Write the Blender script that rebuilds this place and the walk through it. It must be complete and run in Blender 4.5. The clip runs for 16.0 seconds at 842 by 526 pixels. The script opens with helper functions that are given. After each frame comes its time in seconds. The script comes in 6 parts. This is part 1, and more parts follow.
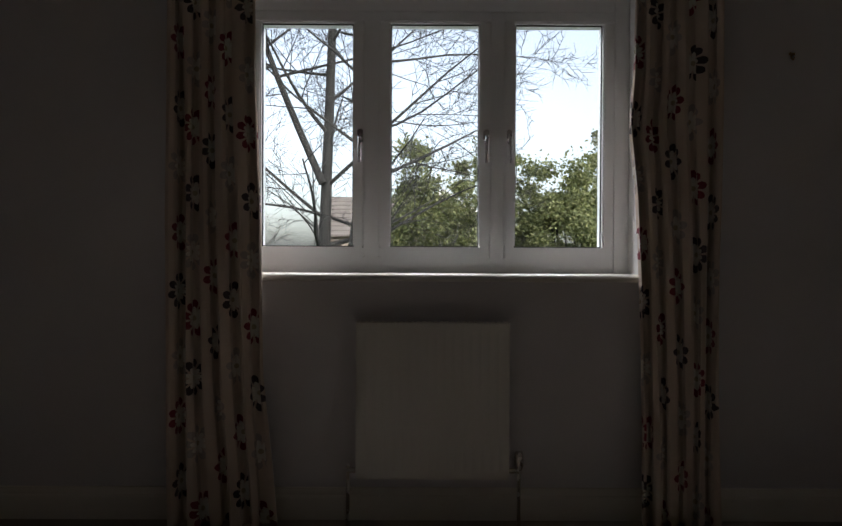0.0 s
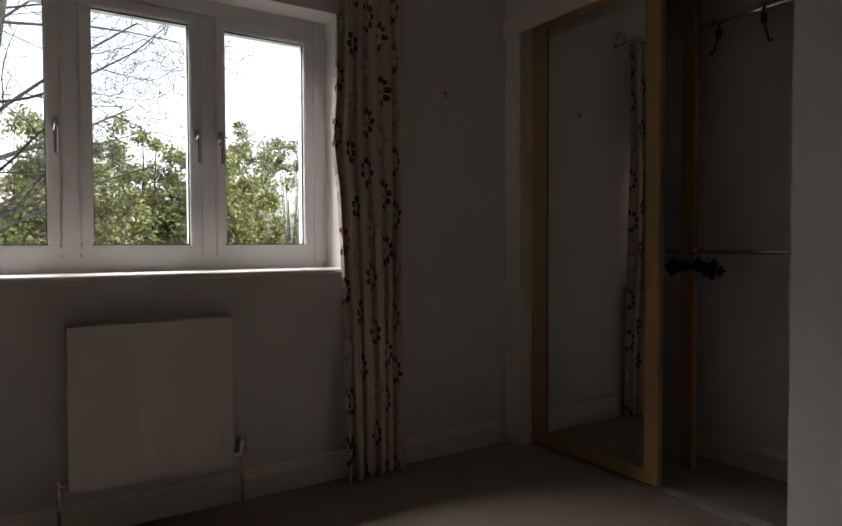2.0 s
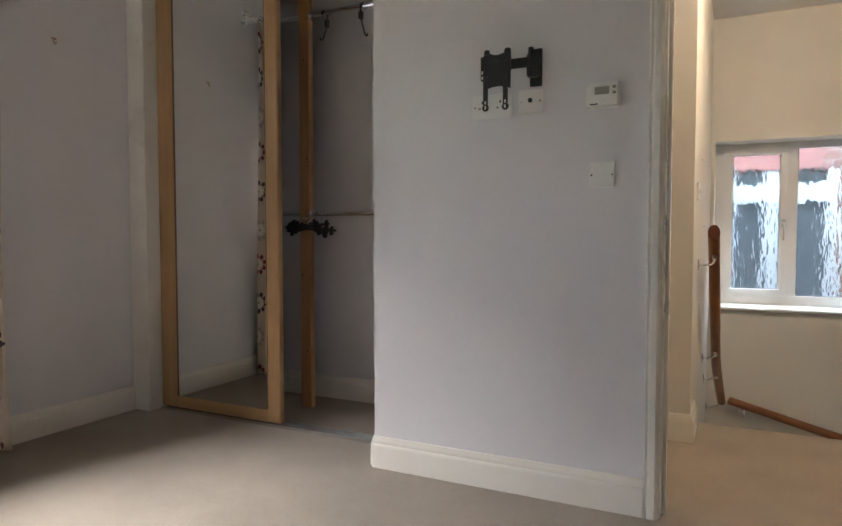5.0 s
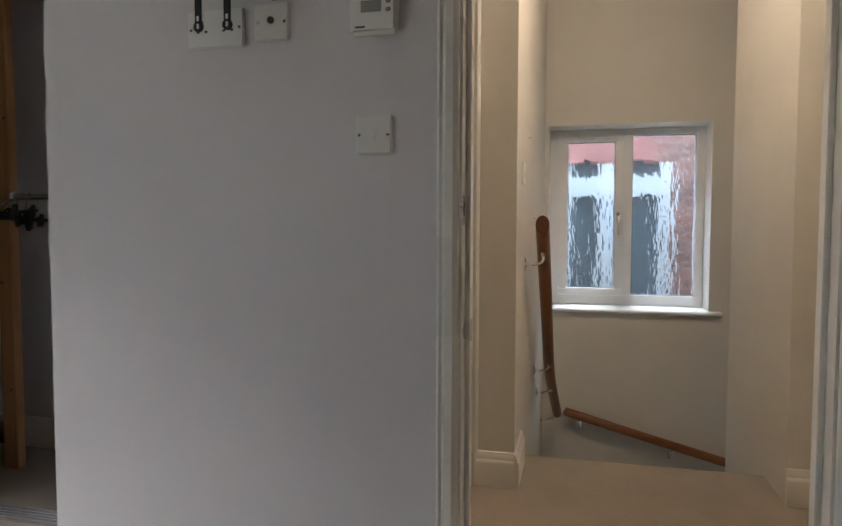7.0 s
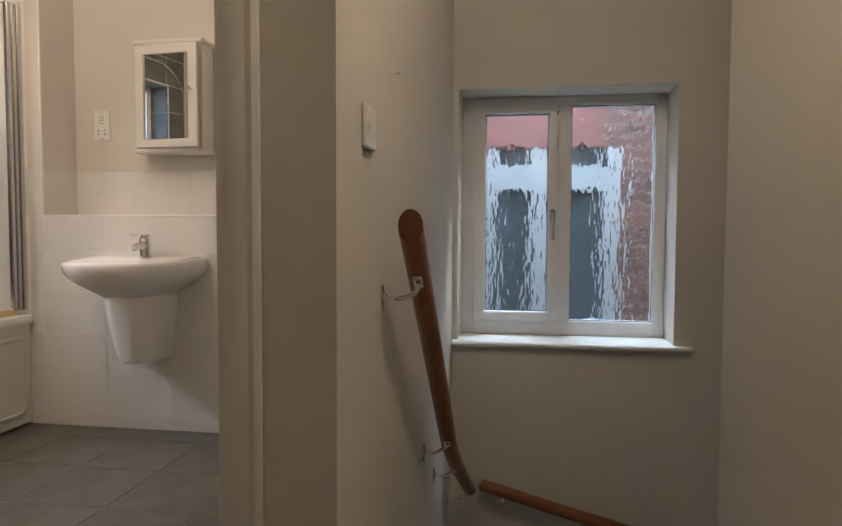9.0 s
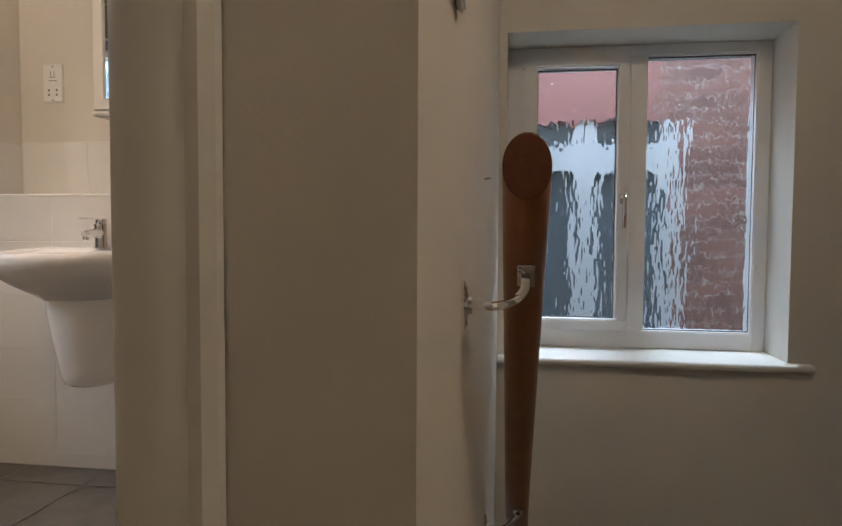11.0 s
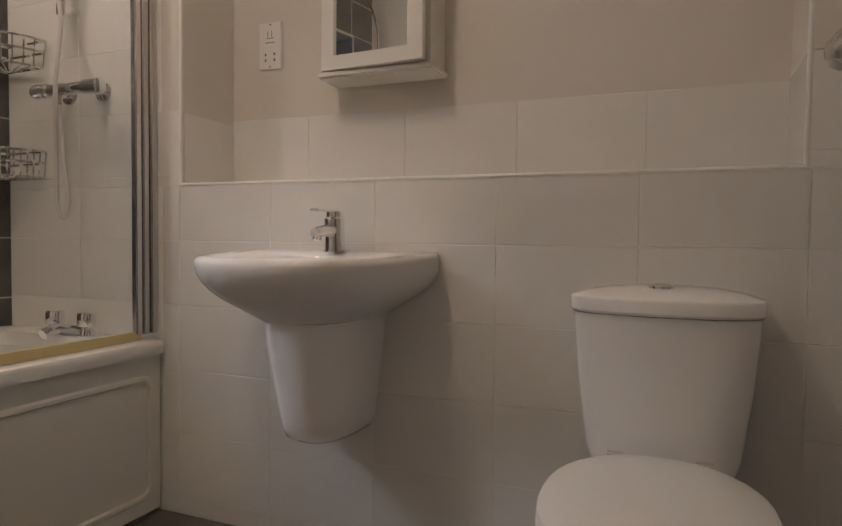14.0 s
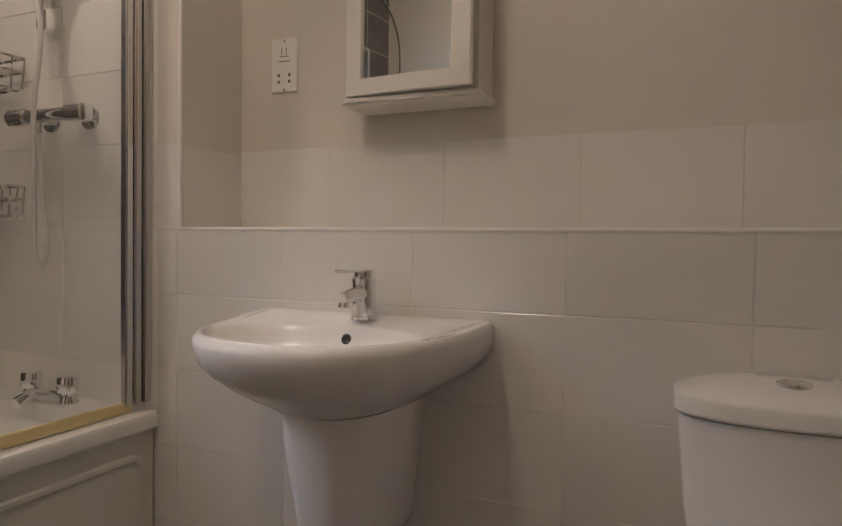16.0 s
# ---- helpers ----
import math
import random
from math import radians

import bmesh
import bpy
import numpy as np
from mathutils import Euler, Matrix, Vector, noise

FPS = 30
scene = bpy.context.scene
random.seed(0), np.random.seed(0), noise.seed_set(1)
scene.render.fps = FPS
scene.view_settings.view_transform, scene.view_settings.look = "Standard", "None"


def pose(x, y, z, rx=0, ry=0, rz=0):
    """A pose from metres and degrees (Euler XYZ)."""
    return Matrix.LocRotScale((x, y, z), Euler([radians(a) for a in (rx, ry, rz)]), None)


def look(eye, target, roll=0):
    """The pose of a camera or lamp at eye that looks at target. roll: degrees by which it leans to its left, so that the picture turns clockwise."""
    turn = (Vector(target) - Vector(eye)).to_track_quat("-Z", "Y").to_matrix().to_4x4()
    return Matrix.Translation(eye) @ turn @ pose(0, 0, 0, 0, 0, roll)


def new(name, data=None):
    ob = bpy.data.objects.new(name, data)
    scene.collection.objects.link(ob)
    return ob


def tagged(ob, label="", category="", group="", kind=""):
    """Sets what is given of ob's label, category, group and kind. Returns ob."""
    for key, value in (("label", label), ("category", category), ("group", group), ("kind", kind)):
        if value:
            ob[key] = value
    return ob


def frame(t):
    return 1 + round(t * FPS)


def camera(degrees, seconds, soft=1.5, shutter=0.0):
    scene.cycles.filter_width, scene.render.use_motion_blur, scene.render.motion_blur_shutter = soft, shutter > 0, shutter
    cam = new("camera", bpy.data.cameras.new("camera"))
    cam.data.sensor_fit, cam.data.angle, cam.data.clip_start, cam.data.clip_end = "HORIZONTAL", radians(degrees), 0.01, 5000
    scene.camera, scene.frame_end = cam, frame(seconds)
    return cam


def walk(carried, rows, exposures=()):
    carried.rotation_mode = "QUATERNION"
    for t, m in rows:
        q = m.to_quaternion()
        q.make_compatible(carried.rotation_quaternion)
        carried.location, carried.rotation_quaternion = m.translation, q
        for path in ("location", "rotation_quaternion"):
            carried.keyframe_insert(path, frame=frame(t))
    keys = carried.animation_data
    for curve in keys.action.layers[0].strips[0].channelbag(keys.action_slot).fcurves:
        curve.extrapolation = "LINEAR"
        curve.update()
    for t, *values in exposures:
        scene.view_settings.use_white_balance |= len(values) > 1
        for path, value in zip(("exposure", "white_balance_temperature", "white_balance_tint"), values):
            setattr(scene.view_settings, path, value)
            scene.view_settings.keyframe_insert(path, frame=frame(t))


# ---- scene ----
cam = camera(67.2, 16.0)
PATH = [
    (0, (-0.178, -0.127, 1.044), (-0.17, 1.872, 1.023), 0.3),
    (0.5, (-0.326, -0.153, 1.055), (-0.025, 1.824, 1.022), 0.1),
    (1, (-0.421, -0.162, 1.099), (0.198, 1.738, 1.02), 0.2),
    (1.5, (-0.489, -0.219, 1.083), (0.382, 1.579, 1.016), -0.1),
    (2, (-0.574, -0.274, 1.081), (0.512, 1.405, 1.023), -0.2),
    (2.5, (-0.584, -0.328, 1.061), (0.679, 1.221, 0.994), -0.1),
    (3, (-0.614, -0.348, 1.022), (0.845, 1.019, 0.954), 0.0),
    (3.5, (-0.609, -0.39, 1.013), (0.978, 0.825, 0.939), 0.0),
    (4, (-0.64, -0.417, 0.986), (1.022, 0.694, 0.909), -0.0),
    (4.5, (-0.645, -0.464, 0.962), (1.07, 0.562, 0.879), -0.0),
    (5, (-0.638, -0.494, 0.938), (1.152, 0.394, 0.847), -0.0),
    (7.5, (0.498, -0.549, 0.923), (2.451, -0.131, 0.821), -0.0),
    (8, (0.82, -0.583, 0.939), (2.785, -0.223, 0.837), -0.1),
    (8.5, (1.133, -0.632, 0.943), (3.107, -0.33, 0.839), 0.2),
    (11, (2.028, -0.388, 0.873), (4.004, -0.095, 0.777), 0.3),
    (11.5, (2.102, -0.266, 0.874), (4.017, 0.3085, 0.782), 0.2),
    (12, (2.225, -0.113, 0.895), (4.082, 0.630, 0.796), 0.5),
    (12.5, (2.351, 0.015, 0.864), (4.185, 0.808, 0.769), 0.5),
    (13, (2.472, 0.083, 0.827), (4.299, 0.892, 0.72), 0.4),
    (13.5, (2.557, 0.153, 0.83), (4.387, 0.953, 0.722), 0.4),
    (14, (2.631, 0.209, 0.848), (4.479, 0.97, 0.771), 0.6),
    (14.5, (2.753, 0.225, 0.905), (4.611, 0.963, 0.842), 0.7),
    (15, (2.872, 0.283, 0.926), (4.736, 1.006, 0.871), 0.8),
    (15.5, (2.883, 0.354, 0.94), (4.747, 1.076, 0.882), 0.7),
    (16, (2.866, 0.411, 0.966), (4.711, 1.181, 0.913), 0.8),
]
walk(cam, [(t, look(eye, target, roll)) for t, eye, target, roll in PATH],
     exposures=[(0.0, 1.34, 6550, 13), (1.5, 1.38, 6700, 15), (2.0, 1.95, 7050, 15), (2.5, 2.65, 6850, 14), (3.0, 3.45, 6800, 13), (3.5, 4.15, 6700, 12), (5.0, 4.35, 6550, 12),
                (7.5, 3.6, 6400, 12), (8.5, 3.25, 6400, 12), (11.0, 3.08, 6500, 13), (12.0, 3.32, 6400, 14), (12.5, 3.1, 6300, 15), (13.0, 3.0, 6200, 15), (13.5, 2.75, 6300, 15), (16.0, 2.55, 6350, 15)])

# ---- light ----
world = bpy.data.worlds.new("overcast_sky")
scene.world = world
world.use_nodes = True
wn, wl = world.node_tree.nodes, world.node_tree.links
sky = wn.new("ShaderNodeTexSky")
sky.sky_type, sky.sun_disc = "NISHITA", False
sky.sun_elevation, sky.sun_rotation = radians(32), radians(150)
sky.air_density, sky.dust_density = 1.0, 4.0
pale = wn.new("ShaderNodeHueSaturation")
pale.inputs["Saturation"].default_value = 0.5
wl.new(sky.outputs[0], pale.inputs["Color"])
wl.new(pale.outputs[0], wn["Background"].inputs["Color"])
wn["Background"].inputs["Strength"].default_value = 0.15

def lamp(name, kind, m, power, colour, size, spot=None):
    d = bpy.data.lights.new(name, kind)
    d.energy, d.color = power, colour
    if kind == "SUN":
        d.angle = size
    elif kind == "AREA":
        d.shape = "ELLIPSE"
        d.size, d.size_y = size
    else:
        d.shadow_soft_size = size
    if spot:
        d.spot_size, d.spot_blend = radians(spot), 0.6
    ob = new(name, d)
    ob.matrix_world = m
    return ob

SUN_DIR = Vector((math.sin(radians(150)) * math.cos(radians(32)), math.cos(radians(150)) * math.cos(radians(32)), math.sin(radians(32))))
lamp("sun", "SUN", look(SUN_DIR * 20, (0, 0, 0)), 0.8, (1, 0.96, 0.9), radians(20))
WARM = (1.0, 0.92, 0.86)
lamp("bathroom_lamp", "POINT", pose(3.10, 1.15, 2.30), 1.80, (1.0, 0.80, 0.62), 0.10)
lamp("bathroom_downlight", "SPOT", pose(3.62, 2.02, 2.41), 2.8, (1.0, 0.80, 0.62), 0.03, 105)
lamp("landing_lamp", "POINT", pose(2.37, -0.90, 2.30), 1.42, (1.0, 0.82, 0.64), 0.06)
# the bright upper sky, standing in for it just outside the bedroom window and above its head
lamp("window_sky", "AREA", look((-0.12, 4.7, 4.3), (-0.05, 1.7, 1.8)), 235, (0.95, 0.96, 1.0), (7.5, 2.2))
lamp("landing_window_sky", "AREA", look((5.35, -0.85, 2.75), (4.0, -0.85, 0.6)), 9.5, (0.66, 0.83, 1.0), (0.9, 0.9))
lamp("bathroom_window_sky", "AREA", look((2.88, 2.78, 1.95), (3.35, 1.0, 0.9)), 0.80, (0.86, 0.93, 1.0), (0.55, 0.55))

# ---- materials ----
def rgb(c):
    return (c[0], c[1], c[2], 1)

class Mat:
    """A node material with a Principled surface and short ways to add nodes."""
    def __init__(self, name, colour=(0.8, 0.8, 0.8), rough=0.5, metal=0.0):
        self.m = bpy.data.materials.new(name)
        self.m.use_nodes = True
        self.n, self.l = self.m.node_tree.nodes, self.m.node_tree.links
        self.b = self.n["Principled BSDF"]
        self.b.inputs["Base Color"].default_value = rgb(colour)
        self.b.inputs["Roughness"].default_value = rough
        self.b.inputs["Metallic"].default_value = metal
        self.co = None

    def node(self, kind, **values):
        nd = self.n.new(kind)
        for k, v in values.items():
            nd.inputs[k].default_value = v
        return nd

    def coords(self, scale=(1, 1, 1), source="Object"):
        tc = self.n.new("ShaderNodeTexCoord")
        mp = self.n.new("ShaderNodeMapping")
        mp.inputs["Scale"].default_value = scale
        self.l.new(tc.outputs[source], mp.inputs["Vector"])
        return mp.outputs[0]

    def noise(self, scale, detail=4, stretch=(1, 1, 1), rough=0.6):
        nd = self.node("ShaderNodeTexNoise", Scale=scale, Detail=detail, Roughness=rough)
        self.l.new(self.coords(stretch), nd.inputs["Vector"])
        return nd.outputs["Fac"]

    def math(self, op, a, b=None):
        nd = self.n.new("ShaderNodeMath")
        nd.operation = op
        for i, v in enumerate((a, b)):
            if v is None:
                continue
            if isinstance(v, (int, float)):
                nd.inputs[i].default_value = v
            else:
                self.l.new(v, nd.inputs[i])
        return nd.outputs[0]

    def ramp(self, fac, *stops):
        nd = self.n.new("ShaderNodeValToRGB")
        els = nd.color_ramp.elements
        while len(els) < len(stops):
            els.new(0.5)
        for e, (p, c) in zip(els, stops):
            e.position, e.color = p, rgb(c)
        self.l.new(fac, nd.inputs["Fac"])
        return nd.outputs["Color"]

    def mix(self, fac, a, b):
        nd = self.n.new("ShaderNodeMix")
        nd.data_type = "RGBA"
        for i, v in ((0, fac), (6, a), (7, b)):
            if isinstance(v, (int, float)):
                nd.inputs[i].default_value = v
            elif isinstance(v, tuple):
                nd.inputs[i].default_value = rgb(v)
            else:
                self.l.new(v, nd.inputs[i])
        return nd.outputs[2]

    def colour(self, out):
        self.l.new(out, self.b.inputs["Base Color"])
        return self

    def rough(self, fac, lo, hi):
        nd = self.node("ShaderNodeMapRange")
        nd.inputs["To Min"].default_value, nd.inputs["To Max"].default_value = lo, hi
        self.l.new(fac, nd.inputs["Value"])
        self.l.new(nd.outputs[0], self.b.inputs["Roughness"])
        return self

    def bump(self, height, strength, distance):
        nd = self.n.new("ShaderNodeBump")
        nd.inputs["Strength"].default_value, nd.inputs["Distance"].default_value = strength, distance
        self.l.new(height, nd.inputs["Height"])
        self.l.new(nd.outputs[0], self.b.inputs["Normal"])
        return self


def shade(c, k):
    return tuple(min(1.0, v * k) for v in c)


def painted(name, c, rough=0.6, grain=260, relief=0.0006, spread=0.06):
    m = Mat(name, c, rough)
    big, fine = m.noise(1.7, 3), m.noise(grain, 2)
    m.colour(m.ramp(big, (0.3, shade(c, 1 - spread)), (0.7, shade(c, 1 + spread * 0.4))))
    m.rough(big, rough - 0.06, rough + 0.08)
    m.bump(fine, 0.35, relief)
    return m.m


def wooden(name, light, dark, rough=0.38, along="z", scale=1.0):
    m = Mat(name, light, rough)
    st = {"x": (0.6, 14, 14), "y": (14, 0.6, 14), "z": (14, 14, 0.6)}[along]
    st = tuple(v * scale for v in st)
    grain = m.noise(2.2, 6, st, 0.65)
    fine = m.noise(9, 5, st, 0.7)
    both = m.math("ADD", m.math("MULTIPLY", grain, 0.7), m.math("MULTIPLY", fine, 0.3))
    m.colour(m.ramp(both, (0.32, dark), (0.5, tuple((a + b) / 2 for a, b in zip(light, dark))), (0.68, light)))
    m.rough(fine, rough - 0.08, rough + 0.12)
    m.bump(fine, 0.25, 0.0008)
    return m.m


def metal(name, c=(0.8, 0.8, 0.8), rough=0.08, spread=0.1):
    m = Mat(name, c, rough, 1.0)
    m.rough(m.noise(30, 3), rough * 0.6, rough + spread)
    return m.m


def glazed(name, c, rough=0.12, relief=0.0015):
    m = Mat(name, c, rough)
    slow = m.noise(5, 2)
    info = m.n.new("ShaderNodeObjectInfo")
    tone = m.math("ADD", m.math("MULTIPLY", slow, 0.6), m.math("MULTIPLY", info.outputs["Random"], 0.4))
    m.colour(m.ramp(tone, (0.2, shade(c, 0.95)), (0.8, shade(c, 1.03))))
    m.bump(m.noise(9, 1), 0.3, relief)
    m.rough(slow, rough * 0.8, rough * 1.5)
    return m.m


WALL_BED = painted("bedroom_wall_paint", (0.72, 0.700, 0.708), 0.7)
WALL_LAND = painted("landing_wall_paint", (0.71, 0.67, 0.60), 0.7)
WALL_BATH = painted("bathroom_wall_paint", (0.70, 0.66, 0.60), 0.6)
CEIL = painted("ceiling_paint", (0.80, 0.79, 0.77), 0.8)
GLOSS = painted("white_gloss_paint", (0.78, 0.76, 0.70), 0.28, 60, 0.0004, 0.04)
SKIRT = painted("skirting_paint", (0.77, 0.735, 0.66), 0.32, 60, 0.0004, 0.05)
UPVC = painted("white_window_plastic", (0.80, 0.80, 0.80), 0.3, 90, 0.0002, 0.03)
PLASTIC = painted("white_moulded_plastic", (0.80, 0.79, 0.76), 0.32, 200, 0.0001, 0.02)
RADIATOR = painted("radiator_enamel", (0.74, 0.72, 0.66), 0.32, 80, 0.0003, 0.04)
OAK = wooden("oak_veneer", (0.50, 0.31, 0.15), (0.38, 0.22, 0.10), 0.42)
OAKDOOR = wooden("oak_door_boards", (0.38, 0.205, 0.082), (0.25, 0.125, 0.048), 0.24, "z", 0.7)
PINE = wooden("pine_post", (0.54, 0.31, 0.15), (0.40, 0.205, 0.09), 0.5)
RAILWOOD = wooden("handrail_varnished_wood", (0.33, 0.13, 0.045), (0.22, 0.075, 0.025), 0.3, "x")
CHROME = metal("chrome", (0.86, 0.86, 0.87), 0.05, 0.06)
STEEL = metal("brushed_steel", (0.62, 0.60, 0.56), 0.25, 0.12)
ALU = metal("satin_aluminium", (0.66, 0.66, 0.66), 0.24, 0.03)
WIRE = metal("plated_wire", (0.80, 0.79, 0.77), 0.30, 0.05)
BLACK = painted("black_coated_steel", (0.018, 0.018, 0.019), 0.42, 150, 0.0004, 0.2)
DARK = painted("dark_plastic", (0.03, 0.03, 0.03), 0.4)
CERAMIC = glazed("white_glazed_ceramic", (0.88, 0.87, 0.85), 0.06, 0.0004)
ACRYLIC = painted("white_bath_acrylic", (0.80, 0.79, 0.75), 0.16, 40, 0.0002, 0.03)
PANEL = painted("cream_bath_panel", (0.76, 0.74, 0.66), 0.3, 60, 0.0003, 0.04)
TILE_W = glazed("white_wall_tile", (0.78, 0.765, 0.73), 0.14)
GROUT_W = painted("pale_grout", (0.86, 0.84, 0.79), 0.85)
GROUT_D = painted("light_grout", (0.62, 0.59, 0.53), 0.85)
GROUT_F = painted("floor_grout", (0.44, 0.41, 0.36), 0.9)


def stone_tile(name, lo, hi, rough):
    m = Mat(name, hi, rough)
    vein = m.noise(11, 8, rough=0.72)
    cloud = m.noise(3, 3)
    both = m.math("ADD", m.math("MULTIPLY", vein, 0.65), m.math("MULTIPLY", cloud, 0.35))
    m.colour(m.ramp(both, (0.38, lo), (0.62, hi)))
    m.rough(vein, rough - 0.08, rough + 0.15)
    m.bump(vein, 0.3, 0.0015)
    return m.m


TILE_D = stone_tile("dark_slate_tile", (0.055, 0.052, 0.050), (0.13, 0.125, 0.12), 0.28)
TILE_F = stone_tile("grey_floor_tile", (0.10, 0.092, 0.082), (0.17, 0.155, 0.14), 0.36)


def carpet_material():
    m = Mat("beige_carpet", (0.4, 0.33, 0.25), 0.95)
    tuft, patch, mid = m.noise(420, 3), m.noise(2.5, 4), m.noise(60, 3)
    tone = m.math("ADD", m.math("MULTIPLY", tuft, 0.45), m.math("ADD", m.math("MULTIPLY", patch, 0.35), m.math("MULTIPLY", mid, 0.2)))
    m.colour(m.ramp(tone, (0.34, (0.235, 0.185, 0.132)), (0.66, (0.43, 0.35, 0.262))))
    m.bump(m.math("ADD", tuft, m.math("MULTIPLY", mid, 0.6)), 0.9, 0.006)
    m.b.inputs["Sheen Weight"].default_value = 0.25
    return m.m


CARPET = carpet_material()


def curtain_material():
    """Linen-coloured cloth printed with daisies whose outer petals are dark red, plum or beige."""
    m = Mat("printed_curtain_cloth", (0.62, 0.52, 0.40), 0.9)
    uv = m.n.new("ShaderNodeTexCoord").outputs["UV"]
    sep = m.n.new("ShaderNodeSeparateXYZ")
    m.l.new(uv, sep.inputs[0])
    u, v = sep.outputs[0], sep.outputs[1]
    W, H = 0.168, 0.240
    cu = m.math("DIVIDE", u, W)
    col = m.math("FLOOR", cu)
    off = m.math("FRACT", m.math("MULTIPLY", col, 0.381))
    cv = m.math("ADD", m.math("DIVIDE", v, H), off)
    row = m.math("FLOOR", cv)
    jit = m.math("FRACT", m.math("MULTIPLY", m.math("ADD", m.math("MULTIPLY", col, 7.13), m.math("MULTIPLY", row, 3.71)), 0.417))
    x = m.math("MULTIPLY", m.math("SUBTRACT", m.math("FRACT", cu), m.math("ADD", 0.42, m.math("MULTIPLY", jit, 0.16))), W)
    y = m.math("MULTIPLY", m.math("SUBTRACT", m.math("FRACT", cv), m.math("SUBTRACT", 0.56, m.math("MULTIPLY", jit, 0.12))), H)
    r = m.math("SQRT", m.math("ADD", m.math("MULTIPLY", x, x), m.math("MULTIPLY", y, y)))
    ang = m.math("ADD", m.math("ARCTAN2", y, x), jit)
    lobe = m.math("ABSOLUTE", m.math("COSINE", m.math("MULTIPLY", ang, 4.5)))
    outer = m.math("LESS_THAN", r, m.math("ADD", 0.050, m.math("MULTIPLY", lobe, 0.021)))
    inner = m.math("LESS_THAN", r, m.math("ADD", 0.024, m.math("MULTIPLY", lobe, 0.020)))
    eye = m.math("LESS_THAN", r, 0.010)
    gap = m.math("GREATER_THAN", lobe, 0.36)
    outer = m.math("MULTIPLY", outer, m.math("MULTIPLY", gap, m.math("GREATER_THAN", r, 0.038)))
    pick = m.math("FRACT", m.math("MULTIPLY", m.math("ADD", col, m.math("MULTIPLY", row, 2.0)), 0.3334))
    petal = m.ramp(pick, (0.0, (0.22, 0.022, 0.040)), (0.2, (0.22, 0.022, 0.040)), (0.24, (0.060, 0.042, 0.052)), (0.5, (0.060, 0.042, 0.052)), (0.55, (0.44, 0.38, 0.35)))
    weave = m.noise(700, 2)
    cloth = m.ramp(m.noise(3, 3), (0.3, (0.60, 0.49, 0.405)), (0.7, (0.70, 0.58, 0.485)))
    c = m.mix(outer, cloth, petal)
    c = m.mix(inner, c, (0.78, 0.74, 0.67))
    c = m.mix(eye, c, (0.50, 0.42, 0.28))
    m.colour(c)
    m.bump(weave, 0.5, 0.001)
    m.b.inputs["Sheen Weight"].default_value = 0.2
    return m.m


CURTAIN = curtain_material()


def clear_glass(name, tint=(1, 1, 1), ior=1.28):
    """Thin pane: mostly lets light through, with a gloss that grows at a slant."""
    m = Mat(name)
    out = m.n["Material Output"]
    tr, gl, fr, mx = (m.n.new("ShaderNode" + k) for k in ("BsdfTransparent", "BsdfGlossy", "Fresnel", "MixShader"))
    tr.inputs[0].default_value = rgb(tint)
    gl.inputs["Roughness"].default_value = 0.01
    fr.inputs["IOR"].default_value = ior
    m.l.new(fr.outputs[0], mx.inputs[0])
    m.l.new(tr.outputs[0], mx.inputs[1])
    m.l.new(gl.outputs[0], mx.inputs[2])
    m.l.new(mx.outputs[0], out.inputs["Surface"])
    return m.m


GLASS = clear_glass("window_glass", (0.94, 0.97, 0.97))
SCREEN_GLASS = clear_glass("shower_screen_glass", (0.985, 0.99, 0.985), 1.10)
MIRROR = Mat("silvered_mirror", (0.86, 0.88, 0.86), 0.0, 1.0).m


def rippled_glass(name, tint, rough, size):
    m = Mat(name, tint, rough)
    m.b.inputs["Transmission Weight"].default_value = 1.0
    m.b.inputs["IOR"].default_value = 1.3
    vor = m.node("ShaderNodeTexVoronoi", Scale=size)
    vor.feature = "SMOOTH_F1"
    m.l.new(m.coords((1, 1.0, 0.42)), vor.inputs["Vector"])
    wave = m.noise(size * 1.2, 2, (1, 1.2, 0.4))
    m.bump(m.math("ADD", vor.outputs["Distance"], m.math("MULTIPLY", wave, 0.9)), 0.8, 0.014)
    return m.m


RIPPLED = rippled_glass("rippled_privacy_glass", (0.60, 0.68, 0.74), 0.03, 18.0)
FROSTED = rippled_glass("frosted_bathroom_glass", (0.19, 0.26, 0.34), 0.25, 30.0)
YELLOW = painted("yellowed_seal_strip", (0.72, 0.60, 0.30), 0.35)


# ---- mesh helpers ----
def link(name, bm, material, parent=None, label="", smooth=True):
    me = bpy.data.meshes.new(name)
    bm.normal_update()
    bm.to_mesh(me)
    bm.free()
    if smooth:
        me.polygons.foreach_set("use_smooth", [True] * len(me.polygons))
        me.set_sharp_from_angle(angle=radians(35))
    me.materials.append(material)
    ob = new(name, me)
    if parent:
        ob.parent = parent
        ob.matrix_parent_inverse = parent.matrix_basis.inverted()
    if label:
        ob["label"] = label
    return ob


def part(name, bm, material, parent, label=""):
    return link(name, bm, material, parent, label)


def thing(name, at, label, category, group="", kind=""):
    e = new(name)
    e.empty_display_size = 0.05
    e.location = at
    return tagged(e, label, category, group, kind)


def structure(name, bm, material, label=""):
    return tagged(link(name, bm, material, None), label, "", "", "structure")


